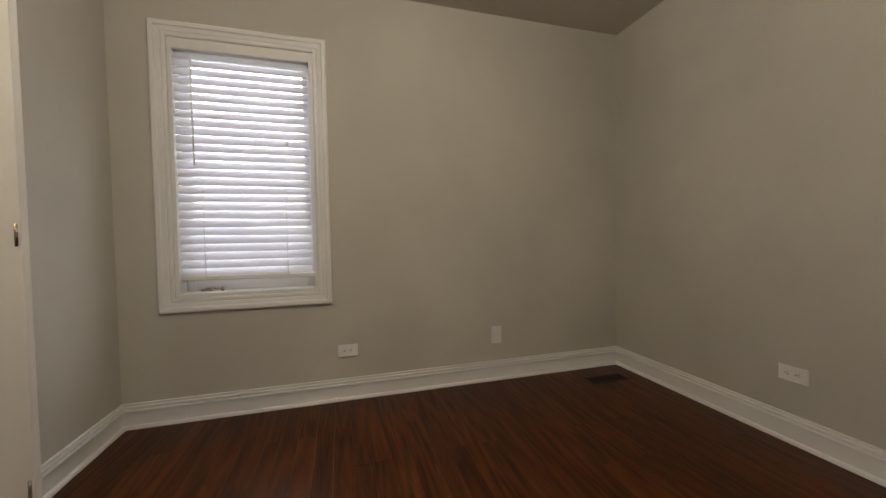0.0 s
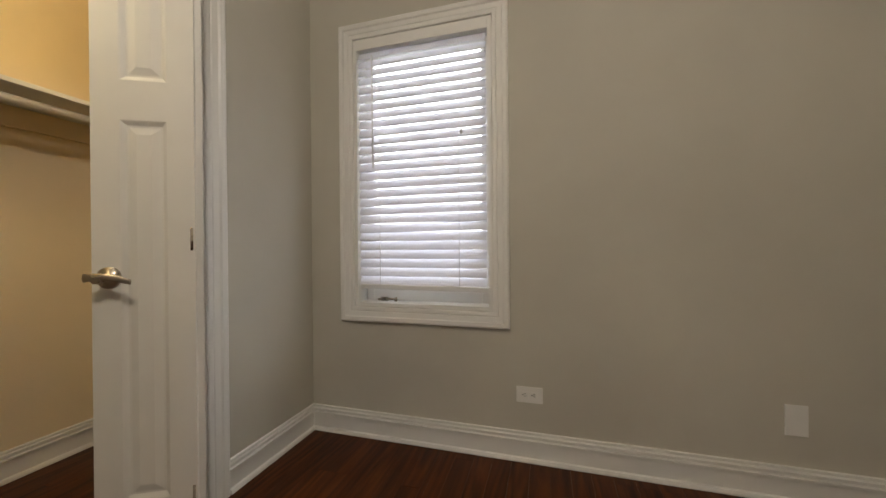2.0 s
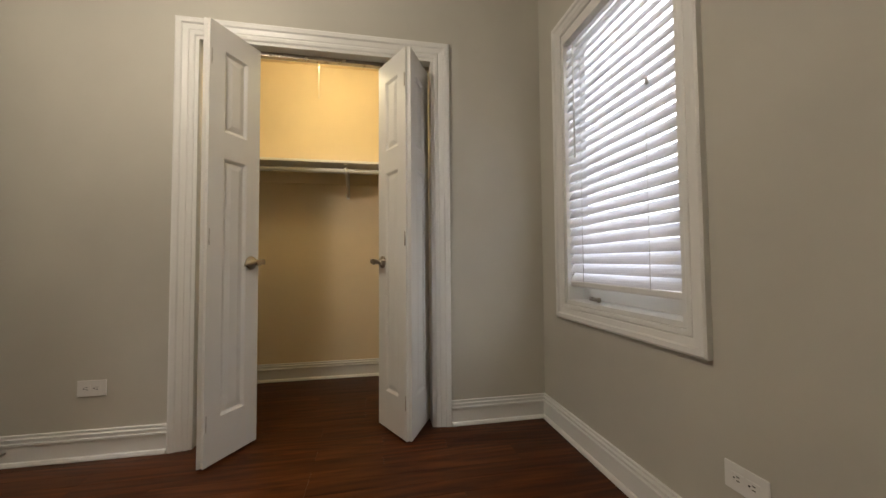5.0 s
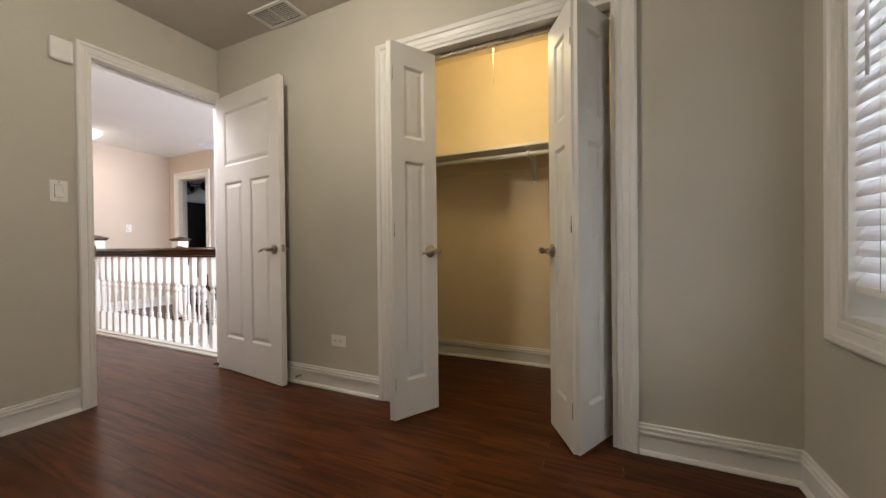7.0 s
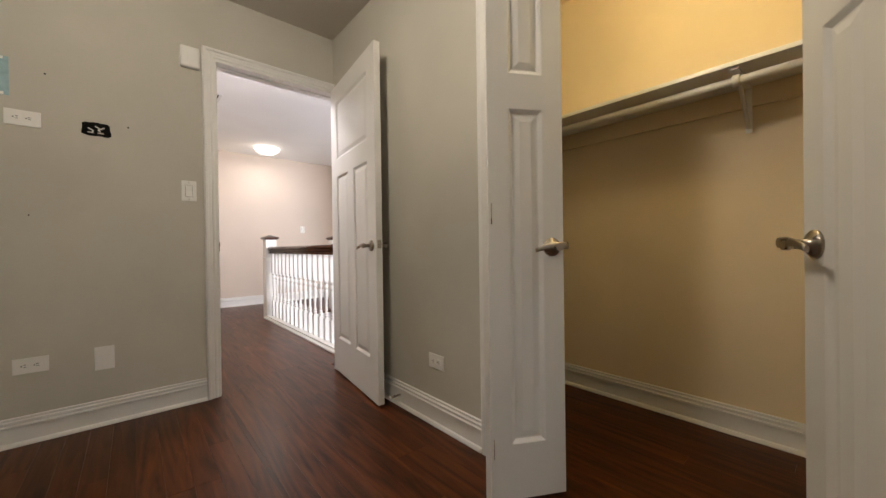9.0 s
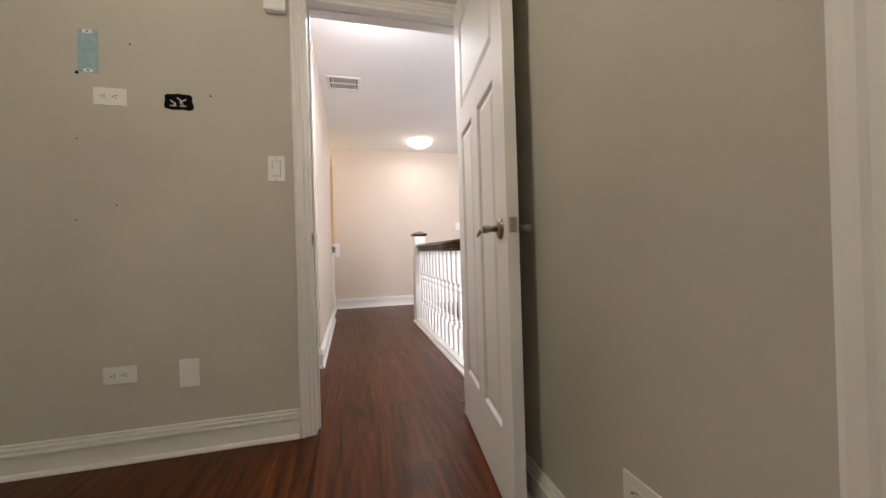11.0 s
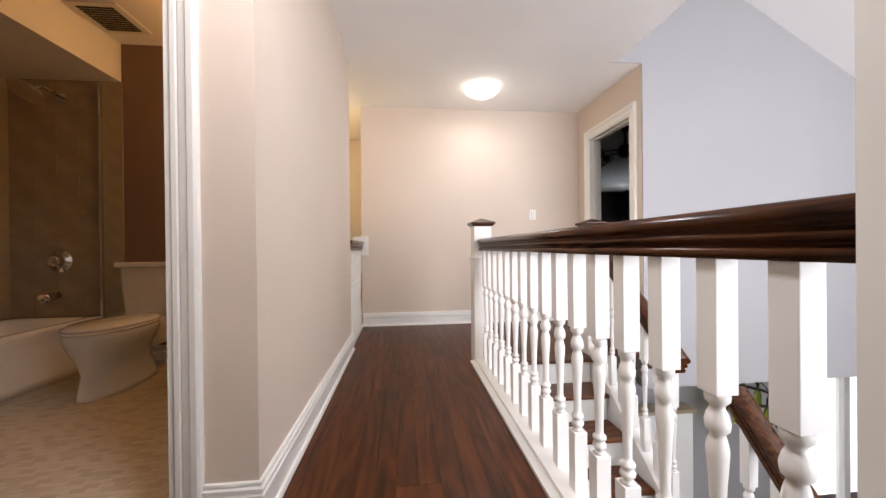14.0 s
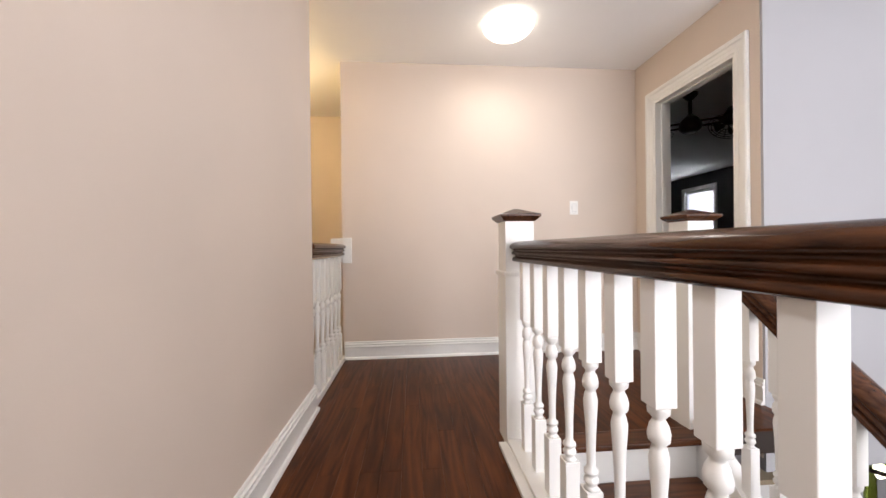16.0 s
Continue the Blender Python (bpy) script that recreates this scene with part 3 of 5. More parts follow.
rod(bm, (bx0 + 0.085, NY - 0.004, fz1 - 0.09), (bx0 + 0.088, NY - 0.004, fz1 - 0.66), 0.0045, 8)
part("tilt_wand", bm, M_CORD, blind, "thin translucent tilt wand")
bm = B()
lathe(bm, [(0.003, 0), (0.008, 0.004), (0.006, 0.022), (0.002, 0.028)], Matrix.Translation((bx1 - 0.115, NY + 0.0, 1.50)), 10)
part("cord_tassel", bm, M_CORD, blind)
bm = B()
box(bm, -7.0, 4.5, 4.2, 4.22, -1.0, 7.0)
structure("backdrop_daylight", bm, glow("overcast_daylight", (0.90, 0.92, 1.0), 0.85), "bright overcast daylight outside the window", "backdrop")


# ---------------------------------------------------------------- doors
def panel_side(bm, x0, x1, z0, z1, y, s):
    """A moulded, raised panel in an opening of a door face at y; s: +1 or -1 for the face's direction."""
    steps = [(0, 0), (0.004, -0.002), (0.014, -0.009), (0.020, -0.009), (0.042, -0.003)]
    rings = []
    for inset, d in steps:
        rings.append([bm.verts.new((x, y + s * d, z)) for x, z in ((x0 + inset, z0 + inset), (x1 - inset, z0 + inset), (x1 - inset, z1 - inset), (x0 + inset, z1 - inset))])
    for a, b in zip(rings, rings[1:]):
        for k in range(4):
            bm.faces.new((a[k], a[(k + 1) % 4], b[(k + 1) % 4], b[k]))
    bm.faces.new(rings[-1])


def leaf_mesh(width, height, thick, panels):
    """The frame of a panel door: a slab from x = 0 to width with openings for the panels, both faces."""
    bm = B()
    xs = sorted({0.0, width, *[p[0] for p in panels], *[p[1] for p in panels]})
    zs = sorted({0.0, height, *[p[2] for p in panels], *[p[3] for p in panels]})
    for y in (-thick / 2, thick / 2):
        for xa, xb in zip(xs, xs[1:]):
            for za, zb in zip(zs, zs[1:]):
                mx, mz = (xa + xb) / 2, (za + zb) / 2
                if any(p[0] < mx < p[1] and p[2] < mz < p[3] for p in panels):
                    continue
                bm.faces.new([bm.verts.new(c) for c in ((xa, y, za), (xb, y, za), (xb, y, zb), (xa, y, zb))])
    for a, b in (((0, 0), (width, 0)), ((width, 0), (width, height)), ((width, height), (0, height)), ((0, height), (0, 0))):
        bm.faces.new([bm.verts.new(c) for c in ((a[0], -thick / 2, a[1]), (b[0], -thick / 2, b[1]), (b[0], thick / 2, b[1]), (a[0], thick / 2, a[1]))])
    bmesh.ops.remove_doubles(bm, verts=bm.verts[:], dist=1e-5)
    return bm


def add_panels(parent, panels, thick):
    for p in panels:
        bm = B()
        panel_side(bm, *p, thick / 2, 1)
        panel_side(bm, *p, -thick / 2, -1)
        part("panel", bm, M_DOOR, parent)


def lever(parent, x, z, y, s, sweep, thumb=True):
    """Satin nickel lever on a door face at y: rose, neck and curved grip, sweeping towards x * sweep."""
    bm = B()
    m = Matrix.Translation((x, y, z)) @ Matrix.Rotation(radians(-90 * s), 4, 'X')
    lathe(bm, [(0.033, 0.0), (0.033, 0.004), (0.028, 0.010), (0.014, 0.013)], m, 28)
    rose = part("door_handle", bm, M_NICKEL, parent, "satin nickel lever handle on a round rose")
    bm = B()
    lathe(bm, [(0.011, 0.010), (0.010, 0.038), (0.014, 0.041), (0.014, 0.056), (0.010, 0.060)], m, 18)
    part("neck", bm, M_NICKEL, rose)
    bm = B()
    secs = []
    for k in range(9):
        u = k / 8
        cx, cz = x + sweep * (0.004 + 0.090 * u), z + 0.006 * math.sin(u * math.pi) - 0.016 * u * u
        cy = y + s * (0.049 - 0.006 * math.sin(u * math.pi) + 0.004 * u)
        rw, rt = 0.012 - 0.004 * u, 0.006 - 0.002 * u
        secs.append([(cx, cy + s * rt * math.cos(a), cz + rw * math.sin(a)) for a in [2 * math.pi * j / 10 for j in range(10)]])
    loft(bm, secs, smooth=True)
    part("grip", bm, M_NICKEL, rose)


def hinges(parent, thick, x, zs):
    for z in zs:
        bm = B()
        lathe(bm, [(0.006, z - 0.045), (0.006, z + 0.045)], Matrix.Translation((x, thick / 2 + 0.004, 0)), 10)
        box(bm, x, x + 0.022, thick / 2 - 0.001, thick / 2 + 0.002, z - 0.044, z + 0.044)
        part("hinge", bm, M_NICKEL, parent)


# room door: swings into the room, standing open against the closet wall
DW, DH, DT = 0.785, 2.02, 0.036
door = thing("door_1", (0, 0, 0), "white three-panel interior door standing wide open into the room", "door", kind="structure")
DP = [(0.115, DW - 0.115, 1.50, DH - 0.12), (0.115, DW / 2 - 0.05, 0.24, 1.38), (DW / 2 + 0.05, DW - 0.115, 0.24, 1.38)]
leaf = part("leaf", leaf_mesh(DW, DH, DT, DP), M_DOOR, door)
add_panels(leaf, DP, DT)
lever(door, DW - 0.065, 0.888, -DT / 2, -1, -1)
lever(door, DW - 0.065, 0.888, DT / 2, 1, -1)
bm = B()
box(bm, DW - 0.001, DW + 0.002, -0.011, 0.011, 0.872, 0.918)
rod(bm, (DW, 0, 0.895), (DW + 0.012, 0, 0.895), 0.008)
part("latch", bm, M_NICKEL, door, "satin nickel latch plate")
hinges(door, DT, 0.0, (0.25, 1.0, 1.8))
door.matrix_basis = pose(-0.632, SY + 0.012, 0.010, 0, 0, 83.2)

strike = thing("strike_plate", (DO[1] - 0.017, SY - 0.01, 0.903), "satin nickel strike plate on the white door jamb", "strike plate")
bm = B()
box(bm, DO[1] - 0.019, DO[1] - 0.0165, SY - 0.030, SY + 0.010, 0.870, 0.936, 0.001)
rod(bm, (DO[1] - 0.018, SY + 0.010, 0.880), (DO[1] - 0.018, SY + 0.010, 0.926), 0.0032, 10)
part("plate", bm, M_NICKEL, strike)
bm = B()
box(bm, DO[1] - 0.0197, DO[1] - 0.0188, SY - 0.016, SY + 0.001, 0.886, 0.920)
part("latch_hole", bm, M_SLOT, strike, "dark latch hole")
for z in (0.876, 0.930):
    bm = B()
    rod(bm, (DO[1] - 0.0188, SY - 0.010, z), (DO[1] - 0.0202, SY - 0.010, z), 0.0035, 10)
    part("screw", bm, M_NICKEL, strike)

# bifold closet doors
LW, LH, LT = 0.275, 1.945, 0.030
LP = [(0.075, LW - 0.075, 1.46, LH - 0.11), (0.075, LW - 0.075, 0.19, 1.34)]
LEAF = leaf_mesh(LW, LH, LT, LP)


def bifold(pivot, fold, lead, side, label):
    """A folding pair: one leaf from the jamb's pivot to the fold, one on to the leading edge with the lever."""
    d = thing("bifold_door", (pivot[0], pivot[1], 0), label, "closet door", "bifold closet doors")
    for (a, b), is_lead in (((pivot, fold), False), ((fold, lead), True)):
        ang = math.degrees(math.atan2(b[1] - a[1], b[0] - a[0]))
        ob = part("leaf", LEAF.copy(), M_DOOR, d)
        add_panels(ob, LP, LT)
        if is_lead:
            bm = B()
            s = side
            y = s * LT / 2
            m = Matrix.Translation((LW - 0.045, y, 0.865)) @ Matrix.Rotation(radians(-90 * s), 4, 'X')
            lathe(bm, [(0.033, 0.0), (0.033, 0.004), (0.028, 0.010), (0.012, 0.014), (0.011, 0.045), (0.014, 0.048), (0.013, 0.060)], m, 24)
            secs = []
            for k in range(9):
                u = k / 8
                cx, cz = LW - 0.045 + 0.03 - 0.115 * u, 0.869 + 0.004 * math.sin(u * 3.1) - 0.014 * u * u
                secs.append([(cx, y + s * (0.054 + (0.006 - 0.002 * u) * math.cos(q)), cz + (0.013 - 0.005 * u) * math.sin(q)) for q in [2 * math.pi * j / 10 for j in range(10)]])
            loft(bm, secs, smooth=True)
            part("door_handle", bm, M_NICKEL, ob, "satin nickel lever handle on a round rose")
        else:
            for z in (0.18, 0.98, 1.78):
                bm = B()
                lathe(bm, [(0.005, z - 0.035), (0.005, z + 0.035)], Matrix.Translation((LW + 0.002, -side * LT / 2, 0)), 8)
                part("hinge", bm, M_NICKEL, ob)
        ob.matrix_basis = pose(a[0], a[1], 0.014, 0, 0, ang)
    return d


bifold((-0.672, 0.775), (-0.420, 0.885), (-0.660, 1.020), -1, "white two-panel bifold closet door, folded half open")
bifold((-0.725, 1.892), (-0.482, 1.770), (-0.725, 1.641), 1, "white two-panel bifold closet door, folded half open")
LEAF.free()

# ---------------------------------------------------------------- closet fittings
shelf = thing("closet_shelf", (-1.45, 1.4, 1.56), "white painted closet shelf on the back wall", "shelf")
bm = B()
box(bm, CB + 0.001, -1.285, 0.352, NY - 0.102, 1.575, 1.594, 0.003)
part("board", bm, M_TRIM, shelf)
bm = B()
box(bm, CB + 0.001, CB + 0.02, 0.352, NY - 0.102, 1.485, 1.574, 0.003)
part("cleat", bm, M_CLOSET, shelf)
for y in (1.40,):
    bm = B()
    box(bm, CB + 0.021, CB + 0.026, y - 0.012, y + 0.012, 1.37, 1.574, 0.002)
    rod(bm, (CB + 0.03, y, 1.39), (-1.36, y, 1.565), 0.008)
    box(bm, CB + 0.02, -1.30, y - 0.012, y + 0.012, 1.566, 1.574)
    lathe(bm, [(0.024, -0.012), (0.024, 0.012)], Matrix.Translation((-1.335, y, 1.530)) @ Matrix.Rotation(radians(90), 4, 'X'), 16)
    part("bracket", bm, M_TRIM, shelf, "white metal shelf and rod bracket")
rail = thing("closet_rod", (-1.335, 1.4, 1.53), "white round closet hanging rod under the shelf", "closet rod")
bm = B()
rod(bm, (-1.335, 0.352, 1.530), (-1.335, NY - 0.102, 1.530), 0.0165, 16)
part("pole", bm, M_TRIM, rail)
lampholder = thing("closet_lamp", (-0.90, 1.30, CZ), "bare warm bulb in a white closet lampholder with a pull string", "ceiling lamp")
bm = B()
lathe(bm, [(0.055, 0), (0.055, -0.012), (0.030, -0.035), (0.024, -0.06)], Matrix.Translation((-0.90, 1.30, CZ - 0.001)), 24)
part("lampholder", bm, M_PORC, lampholder)
bm = B()
lathe(bm, [(0.012, 0.02), (0.014, 0.0), (0.030, -0.05), (0.024, -0.075), (0.006, -0.085)], Matrix.Translation((-0.90, 1.30, CZ - 0.075)), 20)
bulb = part("bulb", bm, glow("warm_bulb_glass", (1.0, 0.72, 0.36), 6.0), lampholder)
bulb.visible_shadow = False
bm = B()
rod(bm, (-0.97, 1.27, CZ - 0.03), (-0.97, 1.27, 1.88), 0.0018, 6)
part("pull_string", bm, M_CORD, lampholder)


# ---------------------------------------------------------------- wall plates
def wall_frame(place, wall):
    """Local x along the wall, z up, y out of the wall into the space."""
    return pose(*place, 0, 0, {'n': 180, 's': 0, 'e': 90, 'w': -90}[wall])


def plate(bm, w, h, d=0.006):
    box(bm, -w / 2, w / 2, 0.0005, d, -h / 2, h / 2, 0.0025)
    return bm


def outlet(place, wall, label="white duplex outlet with a horizontal cover plate"):
    o = thing("wall_outlet", (0, 0, 0), label, "outlet", "wall outlets")
    part("cover_plate", plate(B(), 0.115, 0.072), M_PLATE, o)
    for x in (-0.020, 0.020):
        bm = B()
        box(bm, x - 0.016, x + 0.016, 0.004, 0.0075, -0.014, 0.014, 0.001)
        face = part("receptacle", bm, M_PLATE, o)
        bm = B()
        box(bm, x - 0.006, x + 0.003, 0.007, 0.0079, 0.004, 0.0062)
        box(bm, x - 0.006, x + 0.003, 0.007, 0.0079, -0.0062, -0.004)
        rod(bm, (x + 0.009, 0.007, 0), (x + 0.009, 0.0079, 0), 0.0028, 8)
        part("slots", bm, M_SLOT, face)
    o.matrix_basis = wall_frame(place, wall)
    return o


def blank_plate(place, wall, w, h, label):
    o = thing("blank_plate", (0, 0, 0), label, "wall plate")
    part("cover_plate", plate(B(), w, h), M_PLATE, o)
    for z in (-h * 0.28, h * 0.28):
        bm = B()
        rod(bm, (0, 0.005, z), (0, 0.0068, z), 0.0035, 10)
        part("screw", bm, M_PLATE, o)
    o.matrix_basis = wall_frame(place, wall)


def switch(place, wall, label="white rocker light switch"):
    o = thing("light_switch", (0, 0, 0), label, "light switch", "light switches")
    part("cover_plate", plate(B(), 0.072, 0.116), M_PLATE, o)
    bm = B()
    box(bm, -0.0172, 0.0172, 0.0062, 0.0067, -0.0342, 0.0342)
    part("rocker_gap", bm, M_SLOT, o)
    bm = B()
    secs = [[(-0.016, 0.004, z), (0.016, 0.004, z), (0.016, d, z), (-0.016, d, z)] for z, d in ((-0.033, 0.013), (0.0, 0.0085), (0.033, 0.0078))]
    loft(bm, secs)
    part("rocker", bm, M_PLATE, o)
    for z in (-0.048, 0.048):
        bm = B()
        rod(bm, (0, 0.005, z), (0, 0.0068, z), 0.003, 10)
        part("screw", bm, M_NICKEL, o)
    o.matrix_basis = wall_frame(place, wall)


outlet((0.494, NY, 0.297), 'n')
blank_plate((1.462, NY, 0.305), 'n', 0.072, 0.116, "white blank cover plate low on the wall")
outlet((EX, 1.46, 0.318), 'e')
outlet((WX, 0.342, 0.315), 'w')
outlet((0.862, SY, 0.360), 's', "white duplex outlet low on the wall by the door")
outlet((0.872, SY, 1.508), 's', "white duplex outlet at eye height on the wall")
blank_plate((0.612, SY, 0.342), 's', 0.075, 0.118, "white blank cover plate by the door")
switch((0.246, SY, 1.228), 's')
switch((-1.757, HEND, 1.222), 's', "white rocker light switch on the hall's end wall")

chime = thing("door_chime", (0, 0, 0), "white rounded plastic alarm box high on the wall", "alarm box")
bm = B()
box(bm, -0.047, 0.047, 0.0005, 0.034, -0.060, 0.060, 0.012)
part("case", bm, M_PLATE, chime)
bm = B()
rod(bm, (0.01, 0.033, 0.012), (0.01, 0.0355, 0.012), 0.012, 14)
part("button", bm, M_PLATE, chime)
chime.matrix_basis = wall_frame((0.232, SY, 1.995), 's')

hole = thing("junction_box", (0, 0, 0), "open black electrical box in a rough cut wall hole", "electrical box")
bm = B()
rim = random.Random(4)
edge = []
for k in range(28):
    a = 2 * math.pi * k / 28
    c, q = math.cos(a), math.sin(a)
    n = max(abs(c) / 0.054, abs(q) / 0.034)
    e = rim.uniform(0.93, 1.05)
    edge.append((c / n * e, q / n * e))
loft(bm, [[(x, 0.0005, z) for x, z in edge], [(x, 0.0022, z) for x, z in edge]])
part("cutout", bm, M_SLOT, hole)
bm = B()
for a in ((-0.046, 0.046, 0.024, 0.028), (-0.046, 0.046, -0.028, -0.024), (-0.046, -0.042, -0.024, 0.024), (0.042, 0.046, -0.024, 0.024)):
    box(bm, a[0], a[1], 0.002, 0.005, a[2], a[3])
part("box_rim", bm, M_SLOT, hole)
for x in (-0.016, 0.02):
    bm = B()
    box(bm, x - 0.012, x + 0.012, 0.002, 0.0045, -0.021, -0.014, 0.001)
    part("terminal", bm, M_NICKEL, hole, "bare metal terminal")
for x, z, d in ((-0.03, 0.012, 0.022), (0.004, 0.016, -0.018), (0.03, 0.004, -0.02)):
    bm = B()
    rod(bm, (x, 0.004, z), (x + d, 0.007, z - 0.014), 0.0024, 7)
    rod(bm, (x + d, 0.007, z - 0.014), (x + d * 0.6, 0.005, z - 0.024), 0.0024, 7)
    part("wire", bm, M_CORD, hole, "short white cut wire")
hole.matrix_basis = wall_frame((0.627, SY, 1.505), 's')

gasket = thing("mount_plate", (0, 0, 0), "pale blue mounting strip on the wall with two screw tabs", "mounting plate")
bm = B()
box(bm, -0.034, 0.034, 0.0005, 0.0022, -0.088, 0.088)
part("strip", bm, M_BLUE, gasket)
for z in (-0.08, 0.08):
    bm = B()
    box(bm, -0.017, 0.017, 0.002, 0.004, z - 0.007, z + 0.007, 0.001)
    tab = part("tab", bm, M_PLATE, gasket)
    bm = B()
    rod(bm, (0, 0.004, z), (0, 0.005, z), 0.0035, 8)
    part("screw", bm, M_SLOT, tab)
gasket.matrix_basis = wall_frame((0.945, SY, 1.690), 's')
for x, z, r in ((0.985, 1.60, 0.007), (0.80, 1.735, 0.004), (0.505, 1.54, 0.004), (0.99, 1.33, 0.003), (0.86, 1.06, 0.003), (1.0, 1.0, 0.003)):
    bm = B()
    lathe(bm, [(r, 0), (r * 0.5, 0.0016)], Matrix.Translation((x, SY + 0.0004, z)) @ Matrix.Rotation(radians(-90), 4, 'X'), 9)
    tagged(link_mesh("nail_hole", bm, M_SLOT), "small dark nail hole in the painted wall", "nail hole", "nail holes")


def ceiling_vent(x0, x1, y0, y1, z, along, label):
    v = thing("ceiling_vent", ((x0 + x1) / 2, (y0 + y1) / 2, z), label, "ceiling vent", "ceiling vents")
    bm = B()
    box(bm, x0 + 0.01, x1 - 0.01, y0 + 0.01, y1 - 0.01, z - 0.003, z - 0.0005)
    part("backing", bm, M_SLOT, v)
    bm = B()
    f = 0.024
    for a in ((x0, x1, y0, y0 + f), (x0, x1, y1 - f, y1), (x0, x0 + f, y0 + f, y1 - f), (x1 - f, x1, y0 + f, y1 - f)):
        box(bm, *a, z - 0.009, z - 0.0005, 0.002)
    part("frame", bm, M_GRILLE, v)
    lo, hi = (y0 + f, y1 - f) if along == 'x' else (x0 + f, x1 - f)
    n = int((hi - lo) / 0.014)
    for k in range(1, n):
        c = lo + (hi - lo) * k / n
        bm = B()
        if along == 'x':
            box(bm, x0 + f, x1 - f, c - 0.0035, c + 0.0035, z - 0.007, z - 0.003)
        else:
            box(bm, c - 0.0035, c + 0.0035, y0 + f, y1 - f, z - 0.007, z - 0.003)
        part("slat", bm, M_GRILLE, v)
    bm = B()
    if along == 'x':
        box(bm, (x0 + x1) / 2 - 0.006, (x0 + x1) / 2 + 0.006, y0 + f, y1 - f, z - 0.0085, z - 0.003)
    else:
        box(bm, x0 + f, x1 - f, (y0 + y1) / 2 - 0.006, (y0 + y1) / 2 + 0.006, z - 0.0085, z - 0.003)
    part("bar", bm, M_GRILLE, v)


ceiling_vent(-0.63, -0.44, -0.20, 0.12, CZ, 'y', "white slatted metal air vent in the bedroom ceiling")
ceiling_vent(-0.19, 0.10, -2.60, -2.345, 2.41, 'y', "white slatted metal air vent in the hall ceiling")
vent = thing("bathroom_fan_grille", (1.5, -3.3, 2.42), "white slatted exhaust fan grille in the bathroom ceiling", "fan grille")
bm = B()
box(bm, 1.50, 1.80, -3.45, -3.12, 2.405, 2.4195, 0.004)
part("frame", bm, M_GRILLE, vent)
for k in range(11):
    bm = B()
    box(bm, 1.54, 1.76, -3.41 + 0.024 * k, -3.398 + 0.024 * k, 2.4, 2.4055)
    part("slat", bm, M_SUB, vent)


def flush_light(place, label, strength):
    f = thing("ceiling_light", place, label, "ceiling light", "flush ceiling lights")
    x, y, z = place
    bm = B()
    lathe(bm, [(0.140, -0.001), (0.140, -0.014), (0.130, -0.018)], Matrix.Translation(place), 40)
    part("base", bm, M_TRIM, f)
    bm = B()
    lathe(bm, [(0.172, -0.012), (0.168, -0.030), (0.140, -0.060), (0.100, -0.082), (0.050, -0.094), (0.008, -0.097)], Matrix.Translation(place), 40)
    d = part("diffuser", bm, glow("lit_frosted_glass", (1.0, 0.93, 0.80), strength), f, "glowing frosted glass bowl")
    d.visible_shadow = False


flush_light((-1.05, -4.09, 2.41), "lit white frosted bowl light on the hall ceiling", 3.0)
# this second bowl is added out of view to carry the near hall fill
flush_light((-0.20, -1.28, 2.41), "added unseen frosted bowl, fill light for the near hall", 2.5)
flush_light((0.58, 0.75, CZ), "lit white frosted bowl light on the bedroom ceiling", 2.0)

# ---------------------------------------------------------------- stairs and railings
RISE, GO, TOPY = 0.18, 0.228, -3.265
SX0, SX1 = -0.975, -1.69
stair = thing("staircase", (-1.33, -2.7, -0.9), "white staircase with dark stained wooden treads going down", "staircase")
for k in range(6):
    z, y = -RISE * k, TOPY + GO * k
    bm = B()
    box(bm, SX1, SX0, y - 0.02, y, z - RISE + (0 if k == 5 else -0.004), z - 0.026)
    part("riser", bm, M_TRIM, stair)
    bm = B()
    if k == 0:
        box(bm, SX1 - 0.10, SX0, y - 0.10, y + 0.028, -0.026, 0.001, 0.008)
    elif k < 5:
        box(bm, SX1 - 0.002, SX0, y - GO + 0.001, y + 0.028, z - 0.026, z, 0.008)
    else:
        box(bm, SX1 - 0.06, SX0, y - GO + 0.001, y + 0.45, z - 0.026, z, 0.008)
    part("tread" if k < 5 else "landing", bm, M_TREAD, stair)


def stringer(x0, x1):
    bm = B()
    v = [(TOPY - 0.02, 0.055), (TOPY + GO * 5 + 0.1, 0.055 - RISE * 5 - 0.07), (TOPY + GO * 5 + 0.1, -RISE * 5 - 0.30), (TOPY - 0.02, -0.30)]
    loft(bm, [[(x0, y, z) for y, z in v], [(x1, y, z) for y, z in v]])
    bw = 0.012
    v = [(TOPY - 0.02, 0.075), (TOPY + GO * 5 + 0.1, 0.075 - RISE * 5 - 0.07), (TOPY + GO * 5 + 0.1, 0.055 - RISE * 5 - 0.07), (TOPY - 0.02, 0.055)]
    loft(bm, [[(x0 + bw, y, z) for y, z in v], [(x1 - bw, y, z) for y, z in v]])
    return bm


part("stringer", stringer(-1.70, -1.76), M_TRIM, stair)
bm = B()
box(bm, -0.972, -0.93, -3.30, -0.94, -1.4, -0.27)
part("stringer", bm, M_TRIM, stair)
bm = B()
box(bm, SX1 - 0.06, SX1 - 0.03, TOPY + GO * 5 + 0.1, TOPY + GO * 5 + 0.45, -2.8, -0.93)
box(bm, SX1 - 0.03, SX0, TOPY + GO * 5 + 0.40, TOPY + GO * 5 + 0.45, -2.8, -0.93)
part("skirt", bm, M_TRIM, stair)


